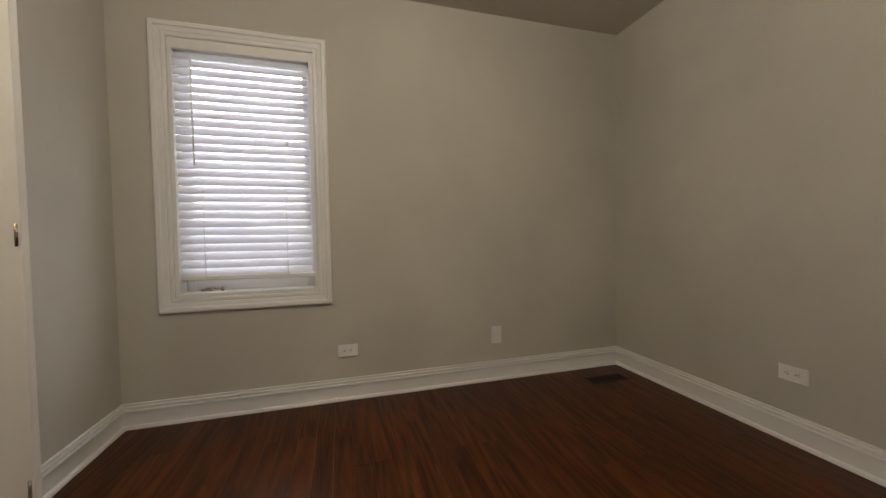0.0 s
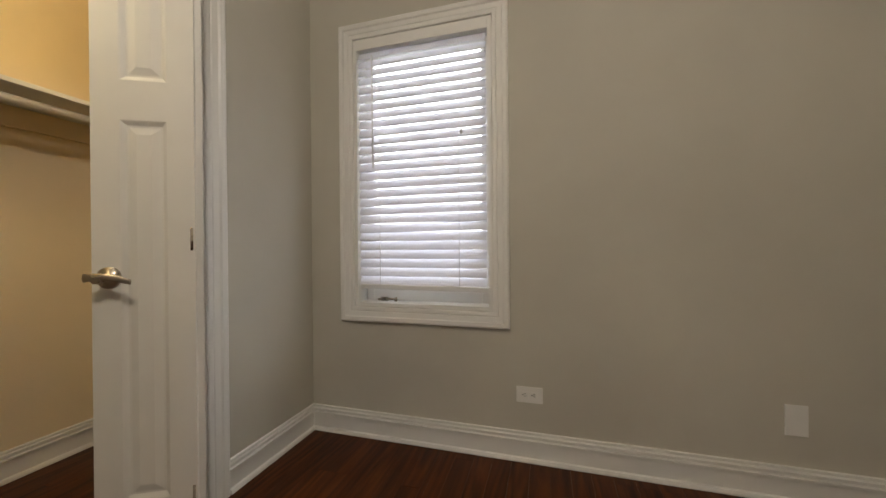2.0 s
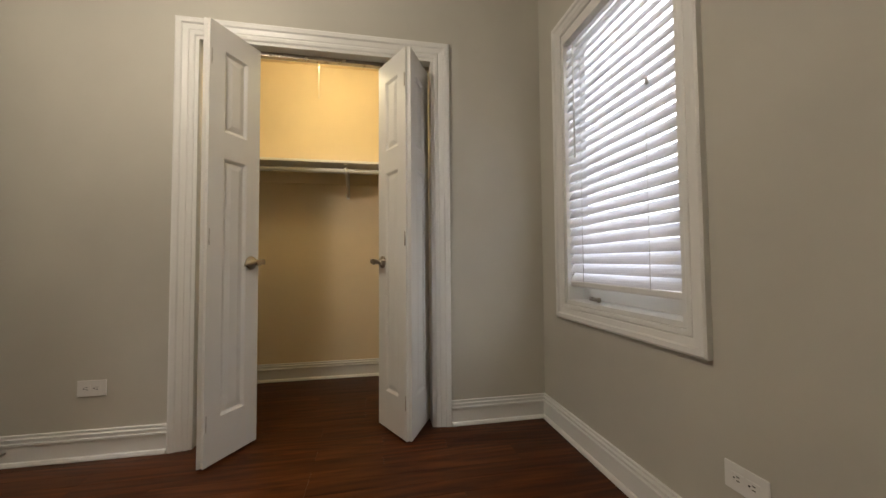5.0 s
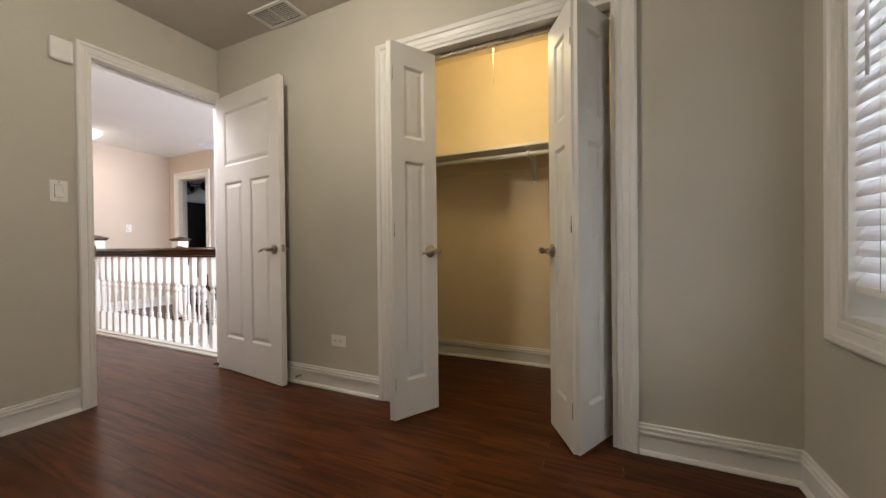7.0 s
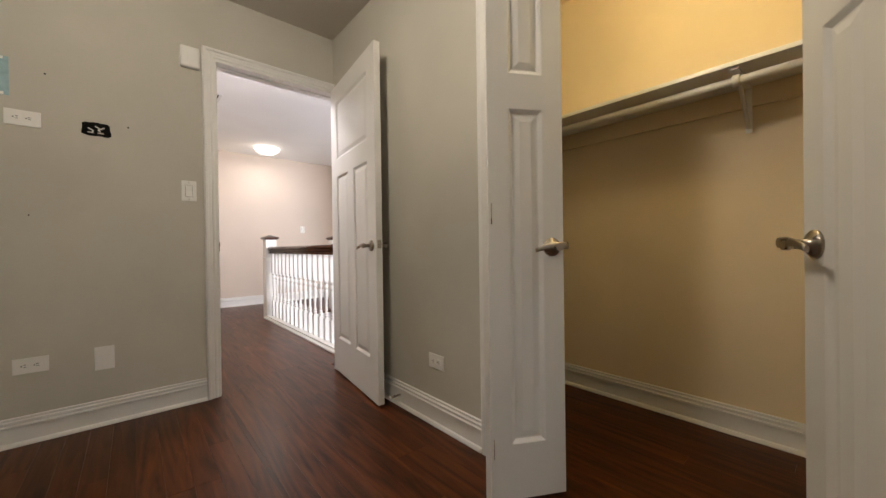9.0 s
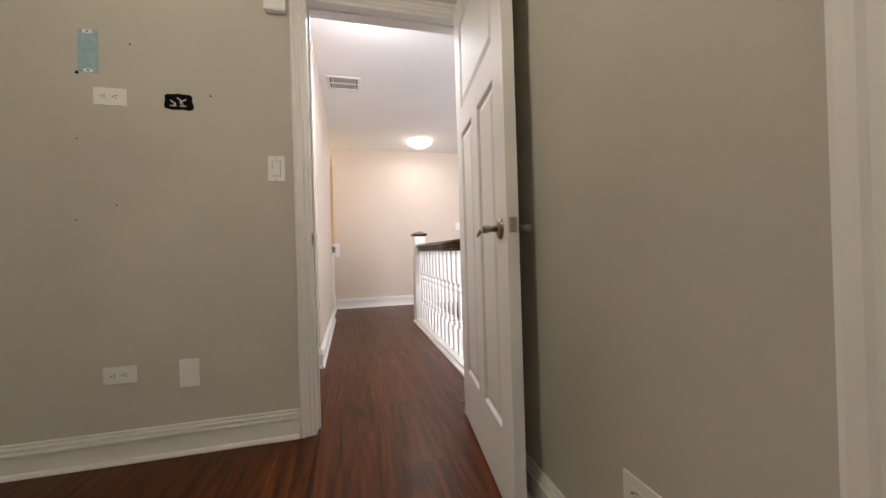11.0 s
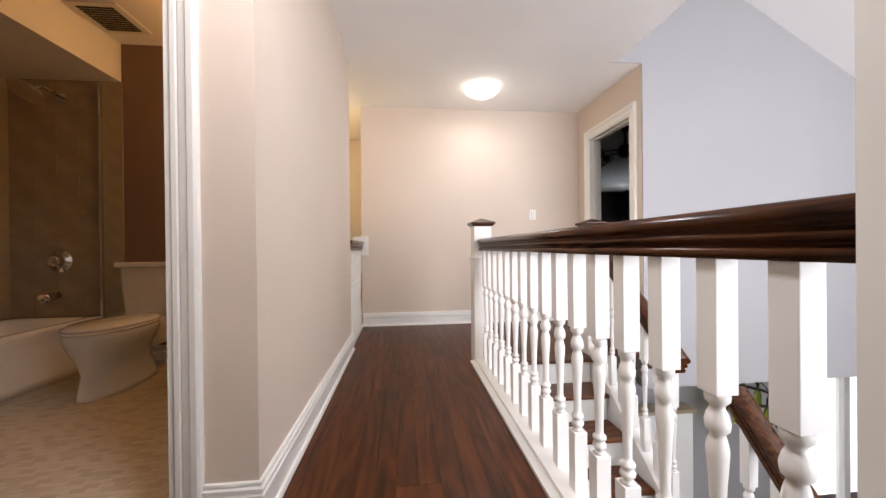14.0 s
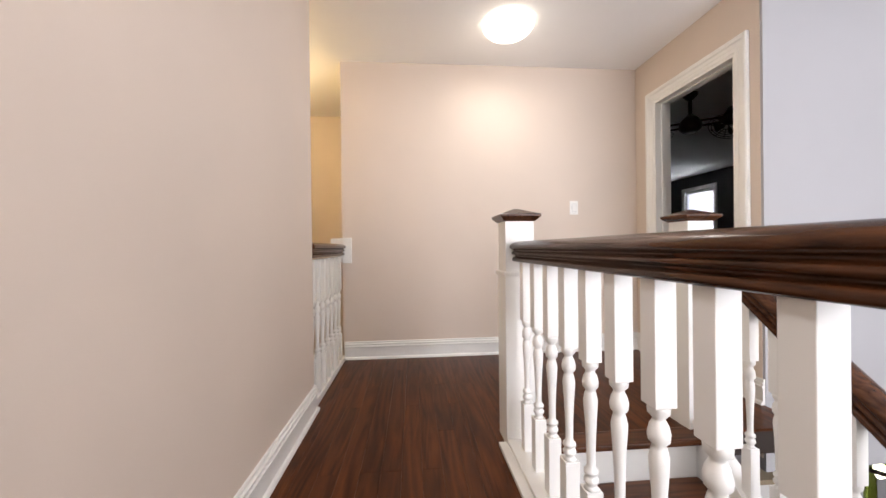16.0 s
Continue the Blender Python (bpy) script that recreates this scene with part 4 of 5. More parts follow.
def baluster_mesh(h, top_block, low_block):
    """White turned baluster: square ends and a turned vase between them."""
    bm = B()
    q = 0.0225
    box(bm, -q, q, -q, q, 0, low_block, 0.002)
    box(bm, -q, q, -q, q, h - top_block, h, 0.002)
    z0, z1 = low_block, h - top_block
    n = z1 - z0
    prof = [(0.021, 0.0), (0.014, 0.02), (0.013, 0.035), (0.019, 0.055), (0.0205, 0.075), (0.017, 0.095), (0.0125, 0.115), (0.0195, 0.125), (0.0195, 0.15), (0.0125, 0.165), (0.0115, 0.20),
            (0.0125, 0.36), (0.0150, 0.52), (0.0185, 0.66), (0.0190, 0.70), (0.0150, 0.755), (0.0125, 0.775), (0.0200, 0.80), (0.0215, 0.84), (0.0180, 0.885), (0.0125, 0.915), (0.0125, 0.93), (0.0205, 0.955), (0.0215, 0.985), (0.020, 1.0)]
    lathe(bm, [(r, z0 + u * n) for r, u in prof], None, 14)
    return bm


BAL = baluster_mesh(0.80, 0.25, 0.20)


def handrail_ring(x, y, z, along='y', up=0.0):
    """Moulded rail section standing across the way it runs."""
    half = [(0.024, 0.0), (0.029, 0.003), (0.030, 0.012), (0.026, 0.016), (0.018, 0.019), (0.018, 0.023), (0.030, 0.026), (0.033, 0.031), (0.030, 0.036), (0.024, 0.039), (0.024, 0.043), (0.036, 0.047), (0.0395, 0.053), (0.038, 0.060), (0.031, 0.067), (0.020, 0.072), (0.008, 0.0745)]
    prof = [(-u, v) for u, v in half] + half[::-1]
    if along == 'y':
        return [(x + 1.2 * u, y - up * v, z + 1.2 * v) for u, v in prof]
    return [(x, y + u, z + v) for u, v in prof]


def newel(x, y, z0, z1, label, w=0.070):
    nw = thing("newel_post", (x, y, z0), label, "newel post", "newel posts")
    bm = B()
    h = z1 - z0
    box(bm, x - w, x + w, y - w, y + w, z0, z0 + h * 0.74, 0.003)
    box(bm, x - w + 0.004, x + w - 0.004, y - w + 0.004, y + w - 0.004, z0 + h * 0.74, z1 - 0.03, 0.003)
    part("post", bm, M_TRIM, nw)
    bm = B()
    box(bm, x - w - 0.008, x + w + 0.008, y - w - 0.008, y + w + 0.008, z0 + h * 0.735, z0 + h * 0.752, 0.004)
    part("collar", bm, M_TRIM, nw)
    bm = B()
    rings = []
    for r, z in ((w, -0.034), (w + 0.004, -0.030), (w + 0.018, -0.018), (w + 0.022, -0.012), (w + 0.022, -0.004), (w + 0.014, 0.0), (0.012, 0.026)):
        rings.append([(x - r, y - r, z1 + z), (x + r, y - r, z1 + z), (x + r, y + r, z1 + z), (x - r, y + r, z1 + z)])
    loft(bm, rings)
    part("cap", bm, M_RAIL, nw, "dark stained pyramid cap")
    return nw


def add_baluster(parent, m):
    ob = part("baluster", BAL.copy(), M_TRIM, parent)
    ob.matrix_basis = m
    return ob


RX = -0.868
railing = thing("railing_hall", (RX, -2.1, 0.0), "white turned balusters under a dark moulded wooden handrail", "railing")
bm = B()
box(bm, -0.93, -0.765, -3.30, SY - T - 0.002, -0.27, 0.012)
box(bm, -0.925, -0.80, -3.30, SY - T - 0.002, 0.012, 0.030, 0.004)
part("kerb", bm, M_TRIM, railing, "white painted kerb at the floor's edge")
bm = B()
loft(bm, [handrail_ring(RX, y, 0.830) for y in (-3.30, SY - T - 0.003)], smooth=True)
part("handrail", bm, M_RAIL, railing)
bal = add_baluster(railing, pose(RX, -3.20, 0.030))
k = 1
while -3.20 + 0.1375 * k < SY - T - 0.06:
    ob = bal.copy()
    scene.collection.objects.link(ob)
    ob.matrix_basis = pose(RX, -3.20 + 0.1375 * k, 0.030)
    k += 1
newel(-0.868, -3.352, -0.01, 1.045, "square white newel post with a dark pyramid cap")
newel(-1.78, -3.40, -0.01, 1.045, "square white newel post at the stair's head", 0.070)
bm = B()
box(bm, -0.93, -0.80, -3.42, -3.30, -0.3, -0.013)
structure("trim_floor_edge", bm, M_TRIM, "white painted floor edge at the newel post", "floor trim")

srail = thing("railing_stair", (-1.73, -2.7, -0.5), "white balusters and a dark wooden handrail descending along the stairs", "railing")
SLOPE = RISE / GO
rz = [(-3.345, 0.86), (-3.28, 0.84), (-3.21, 0.80), (-3.13, 0.735)]
y = -3.13
rz += [(yy, 0.735 - (yy + 3.13) * SLOPE) for yy in (-2.9, -2.6, -2.42)]
bm = B()
secs = []
for i, (yy, zz) in enumerate(rz):
    a, b = rz[max(0, i - 1)], rz[min(len(rz) - 1, i + 1)]
    secs.append(handrail_ring(-1.73, yy, zz, 'y', (b[1] - a[1]) / (b[0] - a[0]) * 0.6))
loft(bm, secs, smooth=True)
part("handrail", bm, M_RAIL, srail)
base = None
for k in range(7):
    yy = -3.15 + GO / 2 * k
    zz = 0.060 - SLOPE * (yy - TOPY)
    m = pose(-1.73, yy, zz) @ Matrix.Diagonal((0.9, 0.9, 0.80 / 0.80, 1))
    if base is None:
        base = add_baluster(srail, m)
    else:
        ob = base.copy()
        scene.collection.objects.link(ob)
        ob.matrix_basis = m

# the next flight's railing, going down beyond the landing
lrail = thing("railing_lower", (-1.82, -2.0, -0.9), "white balusters and a dark wooden handrail of the lower flight", "railing")
bm = B()
loft(bm, [handrail_ring(-1.80, yy, zz, 'y', -0.7) for yy, zz in ((-2.19, 0.12), (-1.60, -0.50))])
part("handrail", bm, M_RAIL, lrail)
for k in range(4):
    yy = -2.10 + 0.135 * k
    add_baluster(lrail, pose(-1.80, yy, 0.12 - 1.05 * (yy + 2.19) - 0.79))
bm = B()
v = [(-2.24, -0.66), (-1.55, -1.38), (-1.55, -1.75), (-2.24, -1.75)]
loft(bm, [[(-1.77, y, z) for y, z in v], [(-1.83, y, z) for y, z in v]])
part("stringer", bm, M_TRIM, lrail)

brail = thing("railing_back_stair", (0.2, -4.2, 0), "short white baluster railing with a dark rail at the rear stair", "railing")
bm = B()
loft(bm, [handrail_ring(0.197, yy, 0.845) for yy in (HEND + 0.014, -3.732)])
part("handrail", bm, M_RAIL, brail)
bm = B()
box(bm, 0.105, 0.178, HEND + 0.001, HEND + 0.014, 0.78, 0.985, 0.003)
box(bm, 0.180, 0.27, HEND + 0.001, HEND + 0.014, 0.79, 0.98, 0.003)
part("wall_rosette", bm, M_TRIM, brail)
bm = B()
box(bm, 0.168, 0.26, HEND + 0.001, -3.735, -0.3, 0.035, 0.003)
part("kerb", bm, M_TRIM, brail)
for k in range(7):
    add_baluster(brail, pose(0.197, HEND + 0.10 + 0.125 * k, 0.035))

# ---------------------------------------------------------------- bathroom things
tub = thing("bathtub", (2.27, -2.9, 0), "white alcove bathtub against tiled walls", "bathtub")
bm = B()
TX0, TX1, TY0, TY1 = 1.96, 2.586, BY + 0.014, HN - T - 0.014
outer = [(TX0, TY0), (TX1, TY0), (TX1, TY1), (TX0, TY1)]


def rect_ring(i, z, r=0.0):
    x0, x1, y0, y1 = TX0 + i, TX1 - i, TY0 + i, TY1 - i
    if r == 0:
        return [(x, y, z) for x, y in ((x0, y0), (x1, y0), (x1, y1), (x0, y1)) for _ in range(5)]
    out = []
    for cx, cy, a0 in ((x0 + r, y0 + r, 180), (x1 - r, y0 + r, 270), (x1 - r, y1 - r, 0), (x0 + r, y1 - r, 90)):
        out += [(cx + r * math.cos(radians(a0 + 22.5 * k)), cy + r * math.sin(radians(a0 + 22.5 * k)), z) for k in range(5)]
    return out


loft(bm, [rect_ring(0.02, 0.005, 0.004), rect_ring(0.012, 0.06, 0.006), rect_ring(0.03, 0.10, 0.01), rect_ring(0.012, 0.30, 0.01), rect_ring(0.0, 0.345, 0.012), rect_ring(0.004, 0.37, 0.02), rect_ring(0.055, 0.372, 0.08), rect_ring(0.075, 0.35, 0.1), rect_ring(0.12, 0.08, 0.12), rect_ring(0.2, 0.06, 0.1)], smooth=True)
part("basin", bm, M_PORC, tub)

toilet = thing("toilet", (1.45, -3.2, 0), "white two-piece toilet with its lid closed", "toilet")


def oval(cx, cy, rx, ry, z, n=24):
    return [(cx + rx * math.cos(2 * math.pi * k / n), cy + ry * math.sin(2 * math.pi * k / n), z) for k in range(n)]


cx = 1.52
bm = B()
loft(bm, [oval(cx, -3.15, 0.12, 0.29, 0.004), oval(cx, -3.15, 0.118, 0.285, 0.03), oval(cx, -3.14, 0.10, 0.25, 0.14), oval(cx, -3.12, 0.12, 0.255, 0.22), oval(cx, -3.11, 0.172, 0.275, 0.30), oval(cx, -3.11, 0.19, 0.292, 0.36), oval(cx, -3.11, 0.188, 0.290, 0.385)], smooth=True)
box(bm, cx - 0.11, cx + 0.11, -3.50, -3.28, 0.20, 0.385, 0.02)
part("bowl", bm, M_PORC, toilet)
bm = B()
loft(bm, [oval(cx, -3.11, 0.19, 0.295, 0.387), oval(cx, -3.11, 0.195, 0.300, 0.395), oval(cx, -3.11, 0.193, 0.298, 0.404)], smooth=True)
part("seat", bm, M_PORC, toilet)
bm = B()
loft(bm, [oval(cx, -3.11, 0.19, 0.294, 0.407), oval(cx, -3.11, 0.193, 0.298, 0.414), oval(cx, -3.11, 0.168, 0.27, 0.426), oval(cx, -3.11, 0.05, 0.1, 0.430)], smooth=True)
part("lid", bm, M_PORC, toilet)
bm = B()
rings = []
for z, w, d in ((0.390, 0.165, 0.075), (0.42, 0.185, 0.085), (0.60, 0.205, 0.092), (0.735, 0.212, 0.095)):
    rings.append([(cx - w, -3.505 - d, z), (cx + w, -3.505 - d, z), (cx + w, -3.505 + d * 0.7, z), (cx + w * 0.85, -3.505 + d, z), (cx - w * 0.85, -3.505 + d, z), (cx - w, -3.505 + d * 0.7, z)])
loft(bm, rings)
part("tank", bm, M_PORC, toilet)
bm = B()
box(bm, cx - 0.222, cx + 0.222, -3.61, -3.40, 0.737, 0.775, 0.010)
part("tank_lid", bm, M_PORC, toilet)

vanity = thing("vanity_cabinet", (0.62, -3.3, 0), "white bathroom vanity cabinet with curved feet", "vanity")
bm = B()
box(bm, 0.31, 0.93, -3.61, -3.05, 0.10, 0.80, 0.004)
part("body", bm, M_DOOR, vanity)
bm = B()
box(bm, 0.302, 0.945, -3.615, -3.035, 0.802, 0.83, 0.005)
part("top", bm, M_PORC, vanity)
for x, y in ((0.32, -3.10), (0.88, -3.10), (0.32, -3.60), (0.88, -3.60)):
    bm = B()
    rings = [[(x + a, y, z), (x + b, y, z), (x + b, y + 0.045, z), (x + a, y + 0.045, z)] for z, a, b in ((0.005, 0.0, 0.045), (0.03, -0.002, 0.03), (0.07, -0.002, 0.03), (0.099, -0.005, 0.06))]
    loft(bm, rings)
    part("foot", bm, M_DOOR, vanity)
for x in (0.33, 0.63):
    bm = B()
    box(bm, x, x + 0.28, -3.049, -3.034, 0.16, 0.76, 0.004)
    part("door", bm, M_DOOR, vanity)
vanity.location.x += 0.06
outlet((1.17, BY, 1.06), 's', "cream outlet plate on the brown bathroom wall")

valve = thing("tub_valve", (2.25, BY, 0.78), "round chrome tub valve with a lever", "tub faucet")
bm = B()
my = Matrix.Translation((2.25, BY + 0.014, 0.785)) @ Matrix.Rotation(radians(-90), 4, 'X')
lathe(bm, [(0.085, 0), (0.082, 0.008), (0.045, 0.014), (0.040, 0.03), (0.042, 0.06), (0.030, 0.07)], my, 28)
part("escutcheon", bm, M_CHROME, valve)
bm = B()
rod(bm, (2.25, BY + 0.08, 0.785), (2.19, BY + 0.09, 0.74), 0.009)
part("lever", bm, M_CHROME, valve)
spout = thing("tub_spout", (2.29, BY, 0.53), "chrome tub spout on the tiled wall", "tub spout")
bm = B()
rod(bm, (2.27, BY + 0.014, 0.53), (2.27, BY + 0.14, 0.525), 0.025, 16)
rod(bm, (2.27, BY + 0.125, 0.53), (2.27, BY + 0.125, 0.49), 0.018, 14)
part("spout", bm, M_CHROME, spout)
head = thing("rain_shower", (2.3, BY, 2.0), "wide round chrome shower head on a bent arm", "shower head")
bm = B()
rod(bm, (2.22, BY + 0.014, 1.99), (2.22, BY + 0.16, 2.01), 0.011)
rod(bm, (2.22, BY + 0.16, 2.01), (2.24, BY + 0.23, 1.96), 0.011)
lathe(bm, [(0.035, 0), (0.035, 0.01)], Matrix.Translation((2.22, BY + 0.014, 1.99)) @ Matrix.Rotation(radians(-90), 4, 'X'), 18)
part("arm", bm, M_CHROME, head)
bm = B()
m, _ = towards((2.24, BY + 0.23, 1.955), (2.25, BY + 0.26, 1.90))
lathe(bm, [(0.02, 0), (0.10, 0.012), (0.105, 0.02), (0.10, 0.028)], m, 28)
part("disc", bm, M_CHROME, head)
track = thing("shower_screen_rail", (1.95, BY, 1.2), "slim vertical chrome channel on the tiled wall", "screen channel")
bm = B()
box(bm, 1.955, 1.970, BY + 0.013, BY + 0.035, 0.372, 2.10, 0.002)
part("channel", bm, M_CHROME, track)

# tiles of the tub alcove
tw, th = 0.300, 0.150
tile_back = thing("tub_wall_tiles", (2.2, BY, 1.2), "beige stone tiles on the tub's end wall", "wall tiles")
row = 0
z = 0.375
bm0 = B()
box(bm0, 1.822, 2.598, BY + 0.0005, BY + 0.006, 0.0, 2.13)
part("grout_bed", bm0, M_GROUT, tile_back)
tile_me = {}


def piece(key, dims, material, name, parent, m):
    """One of many alike pieces: an object of its own on shared mesh data."""
    if key not in tile_me:
        bm = B()
        x, y, z = dims
        box(bm, 0, x, 0, y, 0, z)
        me = bpy.data.meshes.new(name)
        bmesh.ops.recalc_face_normals(bm, faces=bm.faces[:])
        bm.to_mesh(me)
        bm.free()
        me.materials.append(material)
        tile_me[key] = me
    ob = new(name, tile_me[key])
    ob.parent = parent
    if parent.parent is None:
        ob.matrix_parent_inverse = parent.matrix_basis.inverted()
    ob.matrix_basis = m
    return ob


while z < 2.12:
    x = 1.822 - (tw / 2 if row % 2 else 0)
    h = min(th, 2.128 - z) - 0.003
    while x < 2.598:
        a, b = max(x, 1.822), min(x + tw - 0.003, 2.598)
        if b - a > 0.01:
            piece(("tb", round(b - a, 3), round(h, 3)), (b - a, 0.007, h), M_TILE, "tile", tile_back, pose(a, BY + 0.004, z))
        x += tw
    z += th
    row += 1
tile_side = thing("tub_side_tiles", (2.6, -2.8, 1.2), "beige stone tiles on the tub's long wall", "wall tiles")
z, row = 0.375, 0
while z < 2.12:
    y = BY + 0.012 - (tw / 2 if row % 2 else 0)
    h = min(th, 2.128 - z) - 0.003
    while y < HN - T - 0.02:
        a, b = max(y, BY + 0.012), min(y + tw - 0.003, HN - T - 0.013)
        if b - a > 0.01:
            piece(("ts", round(b - a, 3), round(h, 3)), (0.011, b - a, h), M_TILE, "tile", tile_side, pose(2.588, a, z))
        y += tw
    z += th
    row += 1

# ---------------------------------------------------------------- dark bedroom
fan = thing("ceiling_fan", (-3.19, -5.10, CZ), "dark bronze ceiling fan with two caged rotary heads", "ceiling fan")
FX, FY, FZ = -3.19, -5.10, 2.10
bm = B()
lathe(bm, [(0.07, 0), (0.07, -0.02), (0.03, -0.06), (0.015, -0.07), (0.015, -0.21), (0.03, -0.235)], Matrix.Translation((FX, FY, CZ - 0.001)), 24)
part("downrod", bm, M_FAN, fan)
bm = B()
lathe(bm, [(0.03, 0.10), (0.08, 0.05), (0.10, 0.0), (0.092, -0.045), (0.05, -0.08)], Matrix.Translation((FX, FY, FZ)), 24)
part("hub", bm, M_FAN, fan)
for s in (-1, 1):
    ux, uy = s * 0.77, s * -0.63
    for dz in (-0.02, 0.03):
        bm = B()
        rod(bm, (FX, FY, FZ + dz), (FX + ux * 0.27, FY + uy * 0.27, FZ + dz), 0.009)
        part("arm", bm, M_FAN, fan)
    bm = B()
    c = Vector((FX + ux * 0.33, FY + uy * 0.33, FZ + 0.02))
    d = Vector((uy * 0.55, -ux * 0.15, -0.45)).normalized()
    m, _ = towards(c - d * 0.10, c + d)
    lathe(bm, [(0.03, 0), (0.065, 0.02), (0.07, 0.14), (0.03, 0.18)], m, 18)
    part("motor", bm, M_FAN, fan)
    bm = B()
    m, _ = towards(c + d * 0.10, c + d)
    for r in (0.03, 0.06, 0.09, 0.12, 0.145):
        pts = [(r * math.cos(2 * math.pi * k / 24), r * math.sin(2 * math.pi * k / 24), 0.05 - 0.08 * abs(r - 0.07)) for k in range(24)]
        for p, q in zip(pts, pts[1:] + pts[:1]):
            rod(bm, m @ Vector(p), m @ Vector(q), 0.003, 5)
    for k in range(12):
        a = 2 * math.pi * k / 12
        rod(bm, m @ Vector((0.03 * math.cos(a), 0.03 * math.sin(a), 0.05)), m @ Vector((0.145 * math.cos(a), 0.145 * math.sin(a), 0.04)), 0.003, 5)
    part("cage", bm, M_FAN, fan)
    bm = B()
    for k in range(4):
        a = math.pi / 2 * k
        rings = [[m @ Vector((r * math.cos(a + o), r * math.sin(a + o), h)) for o, h in ((-0.35, 0.0), (0.35, 0.03), (0.35, 0.032), (-0.35, 0.002))] for r in (0.02, 0.12)]
        loft(bm, rings)
    part("blades", bm, M_FAN, fan)
trim("trim_bedroom_window", casing(lambda a, z, d: (-6.60 + d, a, z), -9.40, -8.62, 0.70, 2.08, loop=True), "white moulded bedroom window casing", "window trim")
bblind = thing("window_blind_bedroom", (-6.62, -9.0, 2.08), "white slat blind lit from behind in the dark bedroom", "window blind")
bm = B()
box(bm, -6.655, -6.645 + 0.04, -9.38, -8.64, 2.03, 2.075, 0.003)
part("headrail", bm, M_TRIM, bblind)
for k in range(28):
    piece("bslat", (0.046, 0.74, 0.003), M_SLAT, "slat", bblind, pose(-6.64, -9.38, 2.0 - 0.046 * k, 0, -52, 0))
bm = B()
box(bm, -7.4, -7.38, -10.5, -7.5, 0, 3)
structure("backdrop_bedroom", bm, glow("bedroom_daylight_backdrop", (0.93, 0.95, 1.0), 2.2), "bright daylight outside the bedroom window", "backdrop")

# ---------------------------------------------------------------- lower room seen past the stairs
chand = thing("bottle_chandelier", (-4.0, -4.2, -0.42), "black ring chandelier hung with green glass bottles", "chandelier")
CX, CY, RZ = -4.02, -4.22, -0.80
bm = B()
for k in range(40):
    a, b = 2 * math.pi * k / 40, 2 * math.pi * (k + 1) / 40
    for r in (0.30, 0.275):
        rod(bm, (CX + r * math.cos(a), CY + r * math.sin(a), RZ), (CX + r * math.cos(b), CY + r * math.sin(b), RZ), 0.012, 6)
part("ring", bm, M_FAN, chand)
for k in range(4):
    a = math.pi / 2 * k + 0.4
    bm = B()
    rod(bm, (CX + 0.285 * math.cos(a), CY + 0.285 * math.sin(a), RZ), (CX, CY, RZ + 0.30), 0.006, 6)
    part("chain", bm, M_FAN, chand)
bm = B()
rod(bm, (CX, CY, RZ + 0.30), (CX, CY, -0.421), 0.008, 6)
part("stem", bm, M_FAN, chand)
for k in range(14):
    a = 2 * math.pi * k / 14
    bm = B()
    lathe(bm, [(0.014, 0.10), (0.014, 0.03), (0.034, -0.03), (0.036, -0.20), (0.030, -0.21)], Matrix.Translation((CX + 0.288 * math.cos(a), CY + 0.288 * math.sin(a), RZ - 0.02)), 12)
    part("bottle", bm, M_BOTTLE, chand)
bm = B()
lathe(bm, [(0.01, 0.05), (0.05, 0.0), (0.05, -0.04), (0.01, -0.08)], Matrix.Translation((CX, CY, RZ - 0.08)), 16)
part("bulb", bm, glow("chandelier_bulb", (1.0, 0.95, 0.7), 5.0), chand)

pdoor = thing("patio_door", (-7.4, -4.75, LZ), "white framed glazed patio door to a stone terrace", "patio door", kind="structure")
for x in (-9.9, -8.62, -7.30, -5.99, -5.36):
    bm = B()
    box(bm, x, x + 0.09, -4.80, -4.70, LZ, -0.52, 0.004)
    part("mullion", bm, M_TRIM, pdoor)
bm = B()
box(bm, -9.9, -5.27, -4.795, -4.705, -0.52, -0.425)
part("head", bm, M_TRIM, pdoor)
for x0, x1 in ((-9.81, -8.62), (-8.53, -7.30), (-7.21, -5.99), (-5.90, -5.36)):
    bm = B()
    box(bm, x0, x1, -4.755, -4.749, LZ, -0.52)
    g = part("pane", bm, M_GLASS, pdoor)
    g.visible_shadow = False
bm = B()
box(bm, -80, 60, -90, -6.1, LZ - 0.15, LZ - 0.04)
box(bm, -80, -10.0, -6.1, -3.0, LZ - 0.15, LZ - 0.04)
structure("ground", bm, M_STONE, "pale grey stone terrace outdoors", "ground")
for x, y, w, d, h in ((-9.6, -8.6, 1.6, 0.9, 0.45), (-7.6, -9.2, 1.4, 0.8, 0.4), (-11.5, -10.0, 2.4, 0.6, 0.9)):
    pl = thing("terrace_block", (x, y, LZ - 0.04), "grey stone terrace block with a pale cap", "terrace block", "terrace blocks")
    bm = B()
    box(bm, x, x + w, y - d, y, LZ - 0.04, LZ + h, 0.02)
    part("block", bm, M_STONE, pl)
    bm = B()
    box(bm, x - 0.03, x + w + 0.03, y - d - 0.03, y + 0.03, LZ + h + 0.001, LZ + h + 0.06, 0.01)
    part("cap", bm, M_GREY, pl)
half = thing("half_wall", (-3.2, -4.3, LZ), "white half wall with a pale stone ledge", "half wall")
bm = B()
box(bm, -3.45, -2.5, -4.45, -4.32, LZ, -1.0)
part("wall", bm, M_TRIM, half)
bm = B()
box(bm, -3.48, -2.5, -4.48, -4.29, -0.999, -0.96, 0.004)
part("ledge", bm, M_TILE, half)

# ---------------------------------------------------------------- floor strips
PW = 0.083
spots = []


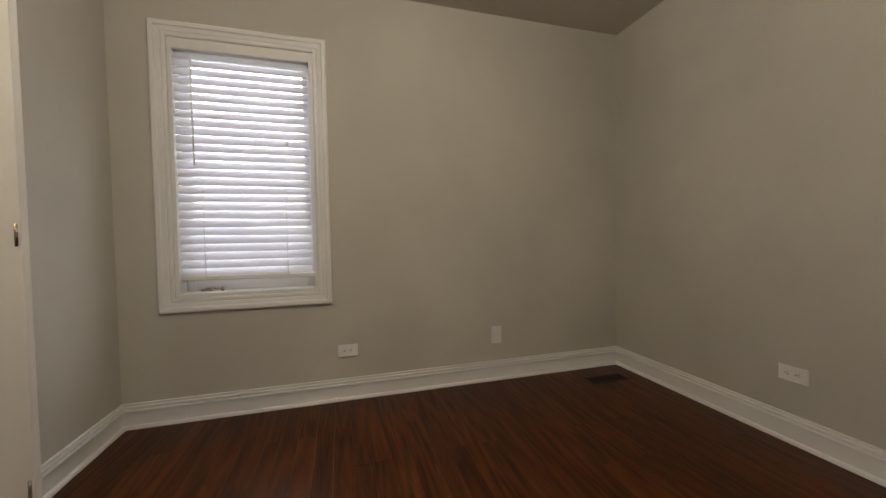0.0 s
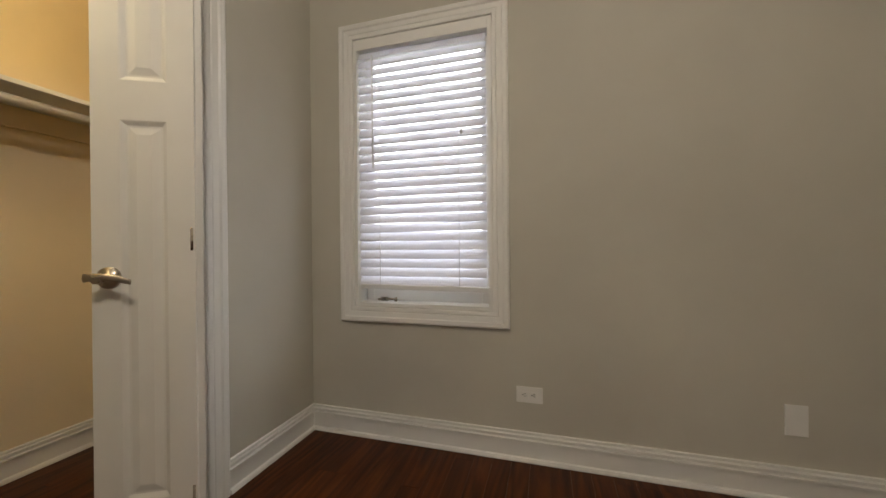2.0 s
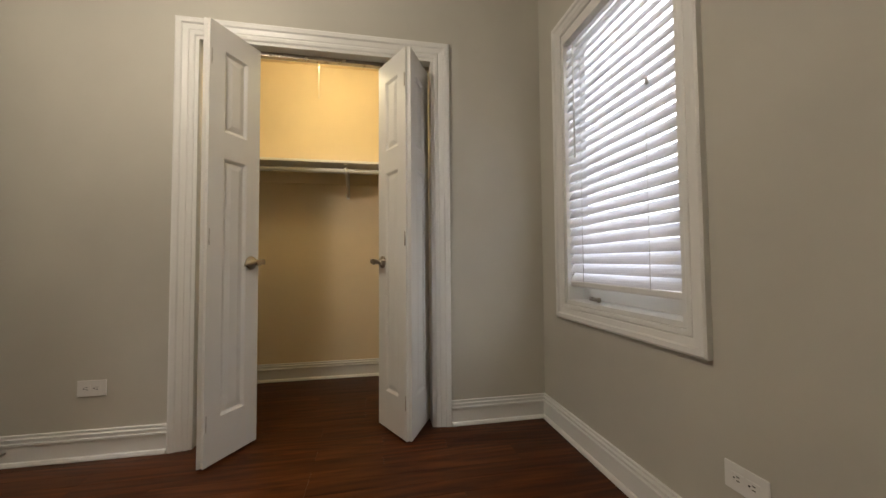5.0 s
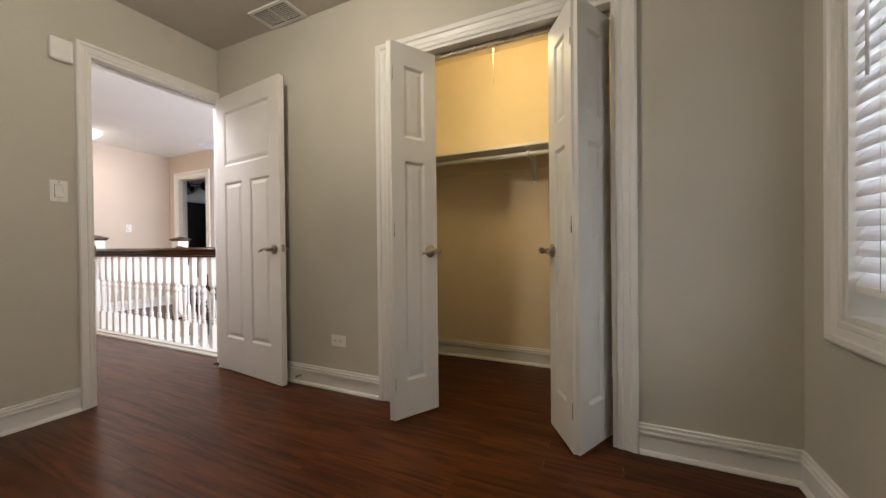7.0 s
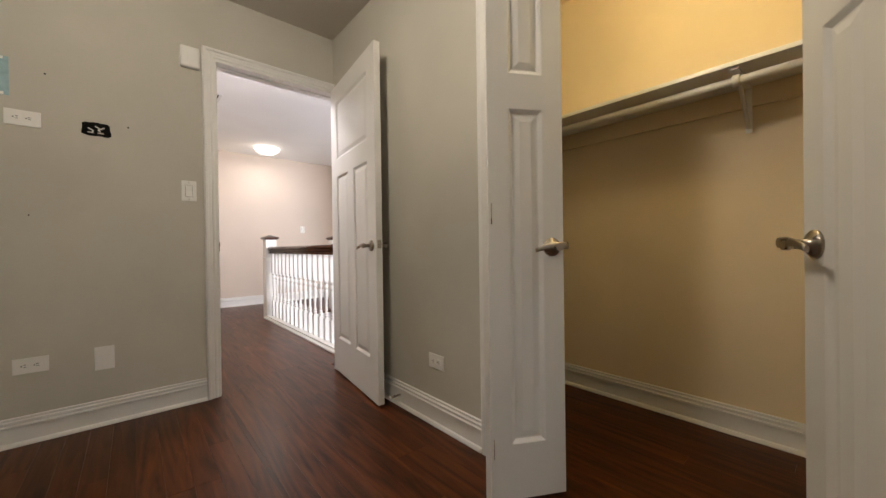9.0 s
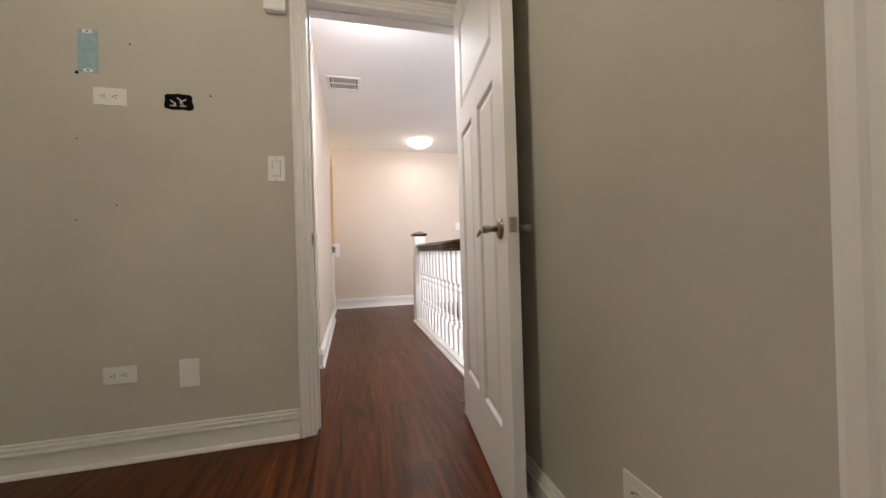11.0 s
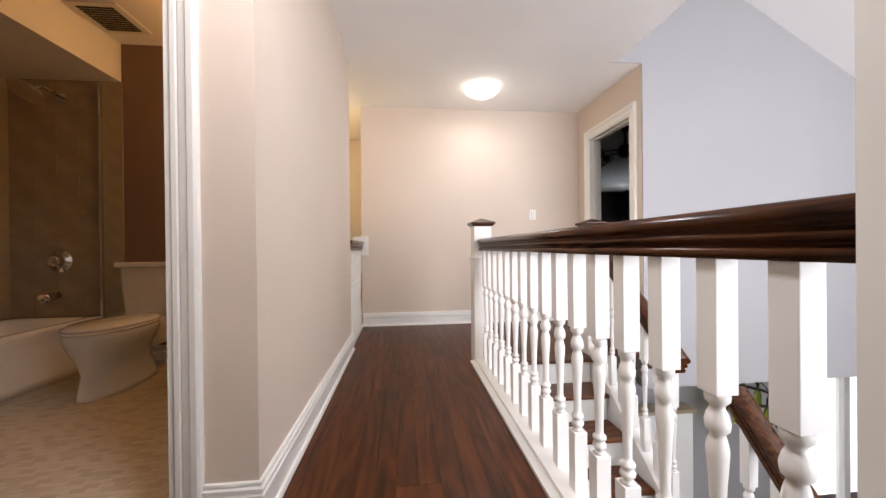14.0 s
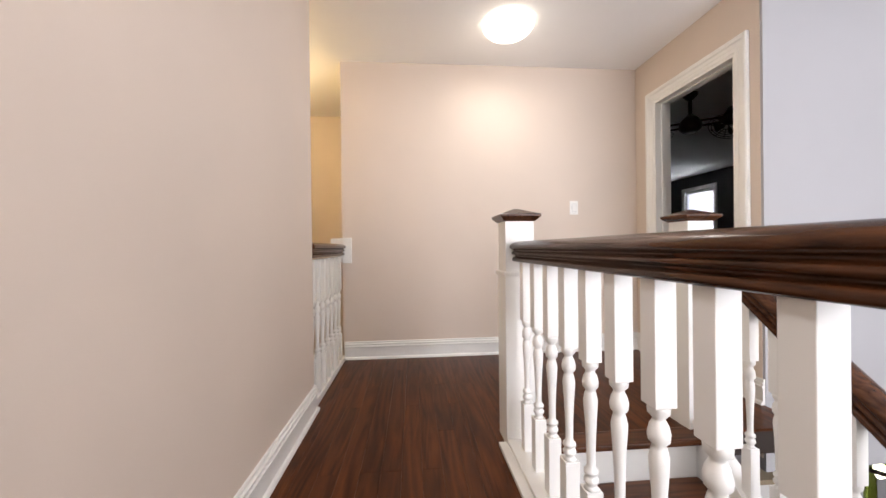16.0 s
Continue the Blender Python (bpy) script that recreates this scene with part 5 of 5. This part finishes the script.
def strip_area(x0, x1, y0, y1, off):
    """Rows of strips along y, with staggered butt joints."""
    n0 = math.floor(x0 / PW)
    x = n0 * PW
    while x < x1:
        a, b = max(x, x0), min(x + PW, x1)
        if b - a > 0.008:
            rnd = random.Random(int(round(x / PW)) * 7 + off)
            y = y0 - rnd.choice((0.0, 0.3, 0.6, 0.9))
            while y < y1:
                ln = rnd.choice((0.6, 0.9, 1.2, 1.5))
                c, d = max(y, y0), min(y + ln, y1)
                if d - c > 0.02:
                    spots.append((a, b, c, d))
                y += ln
        x += PW


strip_area(CB, WX - T, 0.35, NY - 0.1, 3)
strip_area(WX - T, WX, CO[0], CO[1], 5)
strip_area(WX, DO[1] - 0.016, HEND, NY, 11)
strip_area(DO[1] - 0.016, EX, SY, NY, 11)
strip_area(DO[1] - 0.016, HX, HEND, SY - T, 11)
strip_area(HX, 1.33, HN, SY - T, 17)
strip_area(-0.765, WX, HEND, SY - T, 19)
strip_area(-2.32, -0.765, HEND, -3.30, 23)
strip_area(BO[0], BO[1], HN - T + 0.012, HN, 29)
near = [s for s in spots if s[0] < 1.35 and s[1] > -0.80]
near = near[:300]
rest = [s for s in spots if s not in near]
G = 0.0003
for a, b, c, d in near:
    piece(("pl", round(b - a, 3), round(d - c, 3)), (b - a - 2 * G, d - c - 2 * G, 0.011), M_FLOOR, "plank", subfloor, pose(a + G, c + G, -0.0118 + random.uniform(0, 0.0002)))
bm = B()
for a, b, c, d in rest:
    box(bm, a + G, b - G, c + G, d - G, -0.0118, -0.0008 + random.uniform(0, 0.0002))
ob = link_mesh("plank_field", bm, M_FLOOR)
ob.parent = subfloor
tagged(ob, "dark stained oak floor strips", kind="stuff")
register = thing("floor_register", (2.2, 2.35, 0), "dark metal floor register in the wooden floor", "floor vent")
bm = B()
box(bm, 2.02, 2.30, 2.28, 2.38, 0.0, 0.004, 0.0015)
part("frame", bm, M_SUB, register)
for k in range(9):
    bm = B()
    box(bm, 2.04 + 0.028 * k, 2.052 + 0.028 * k, 2.295, 2.365, 0.0035, 0.005)
    part("slat", bm, M_SLOT, register)
stop = thing("door_stop", (WX, -0.02, 0.06), "small metal spring door stop on the baseboard", "door stop")
bm = B()
rod(bm, (WX + 0.014, 0.03, 0.06), (WX + 0.075, 0.03, 0.06), 0.006, 10)
part("spring", bm, M_NICKEL, stop)
bm = B()
rod(bm, (WX + 0.075, 0.03, 0.06), (WX + 0.09, 0.03, 0.06), 0.009, 10)
part("tip", bm, M_CORD, stop)
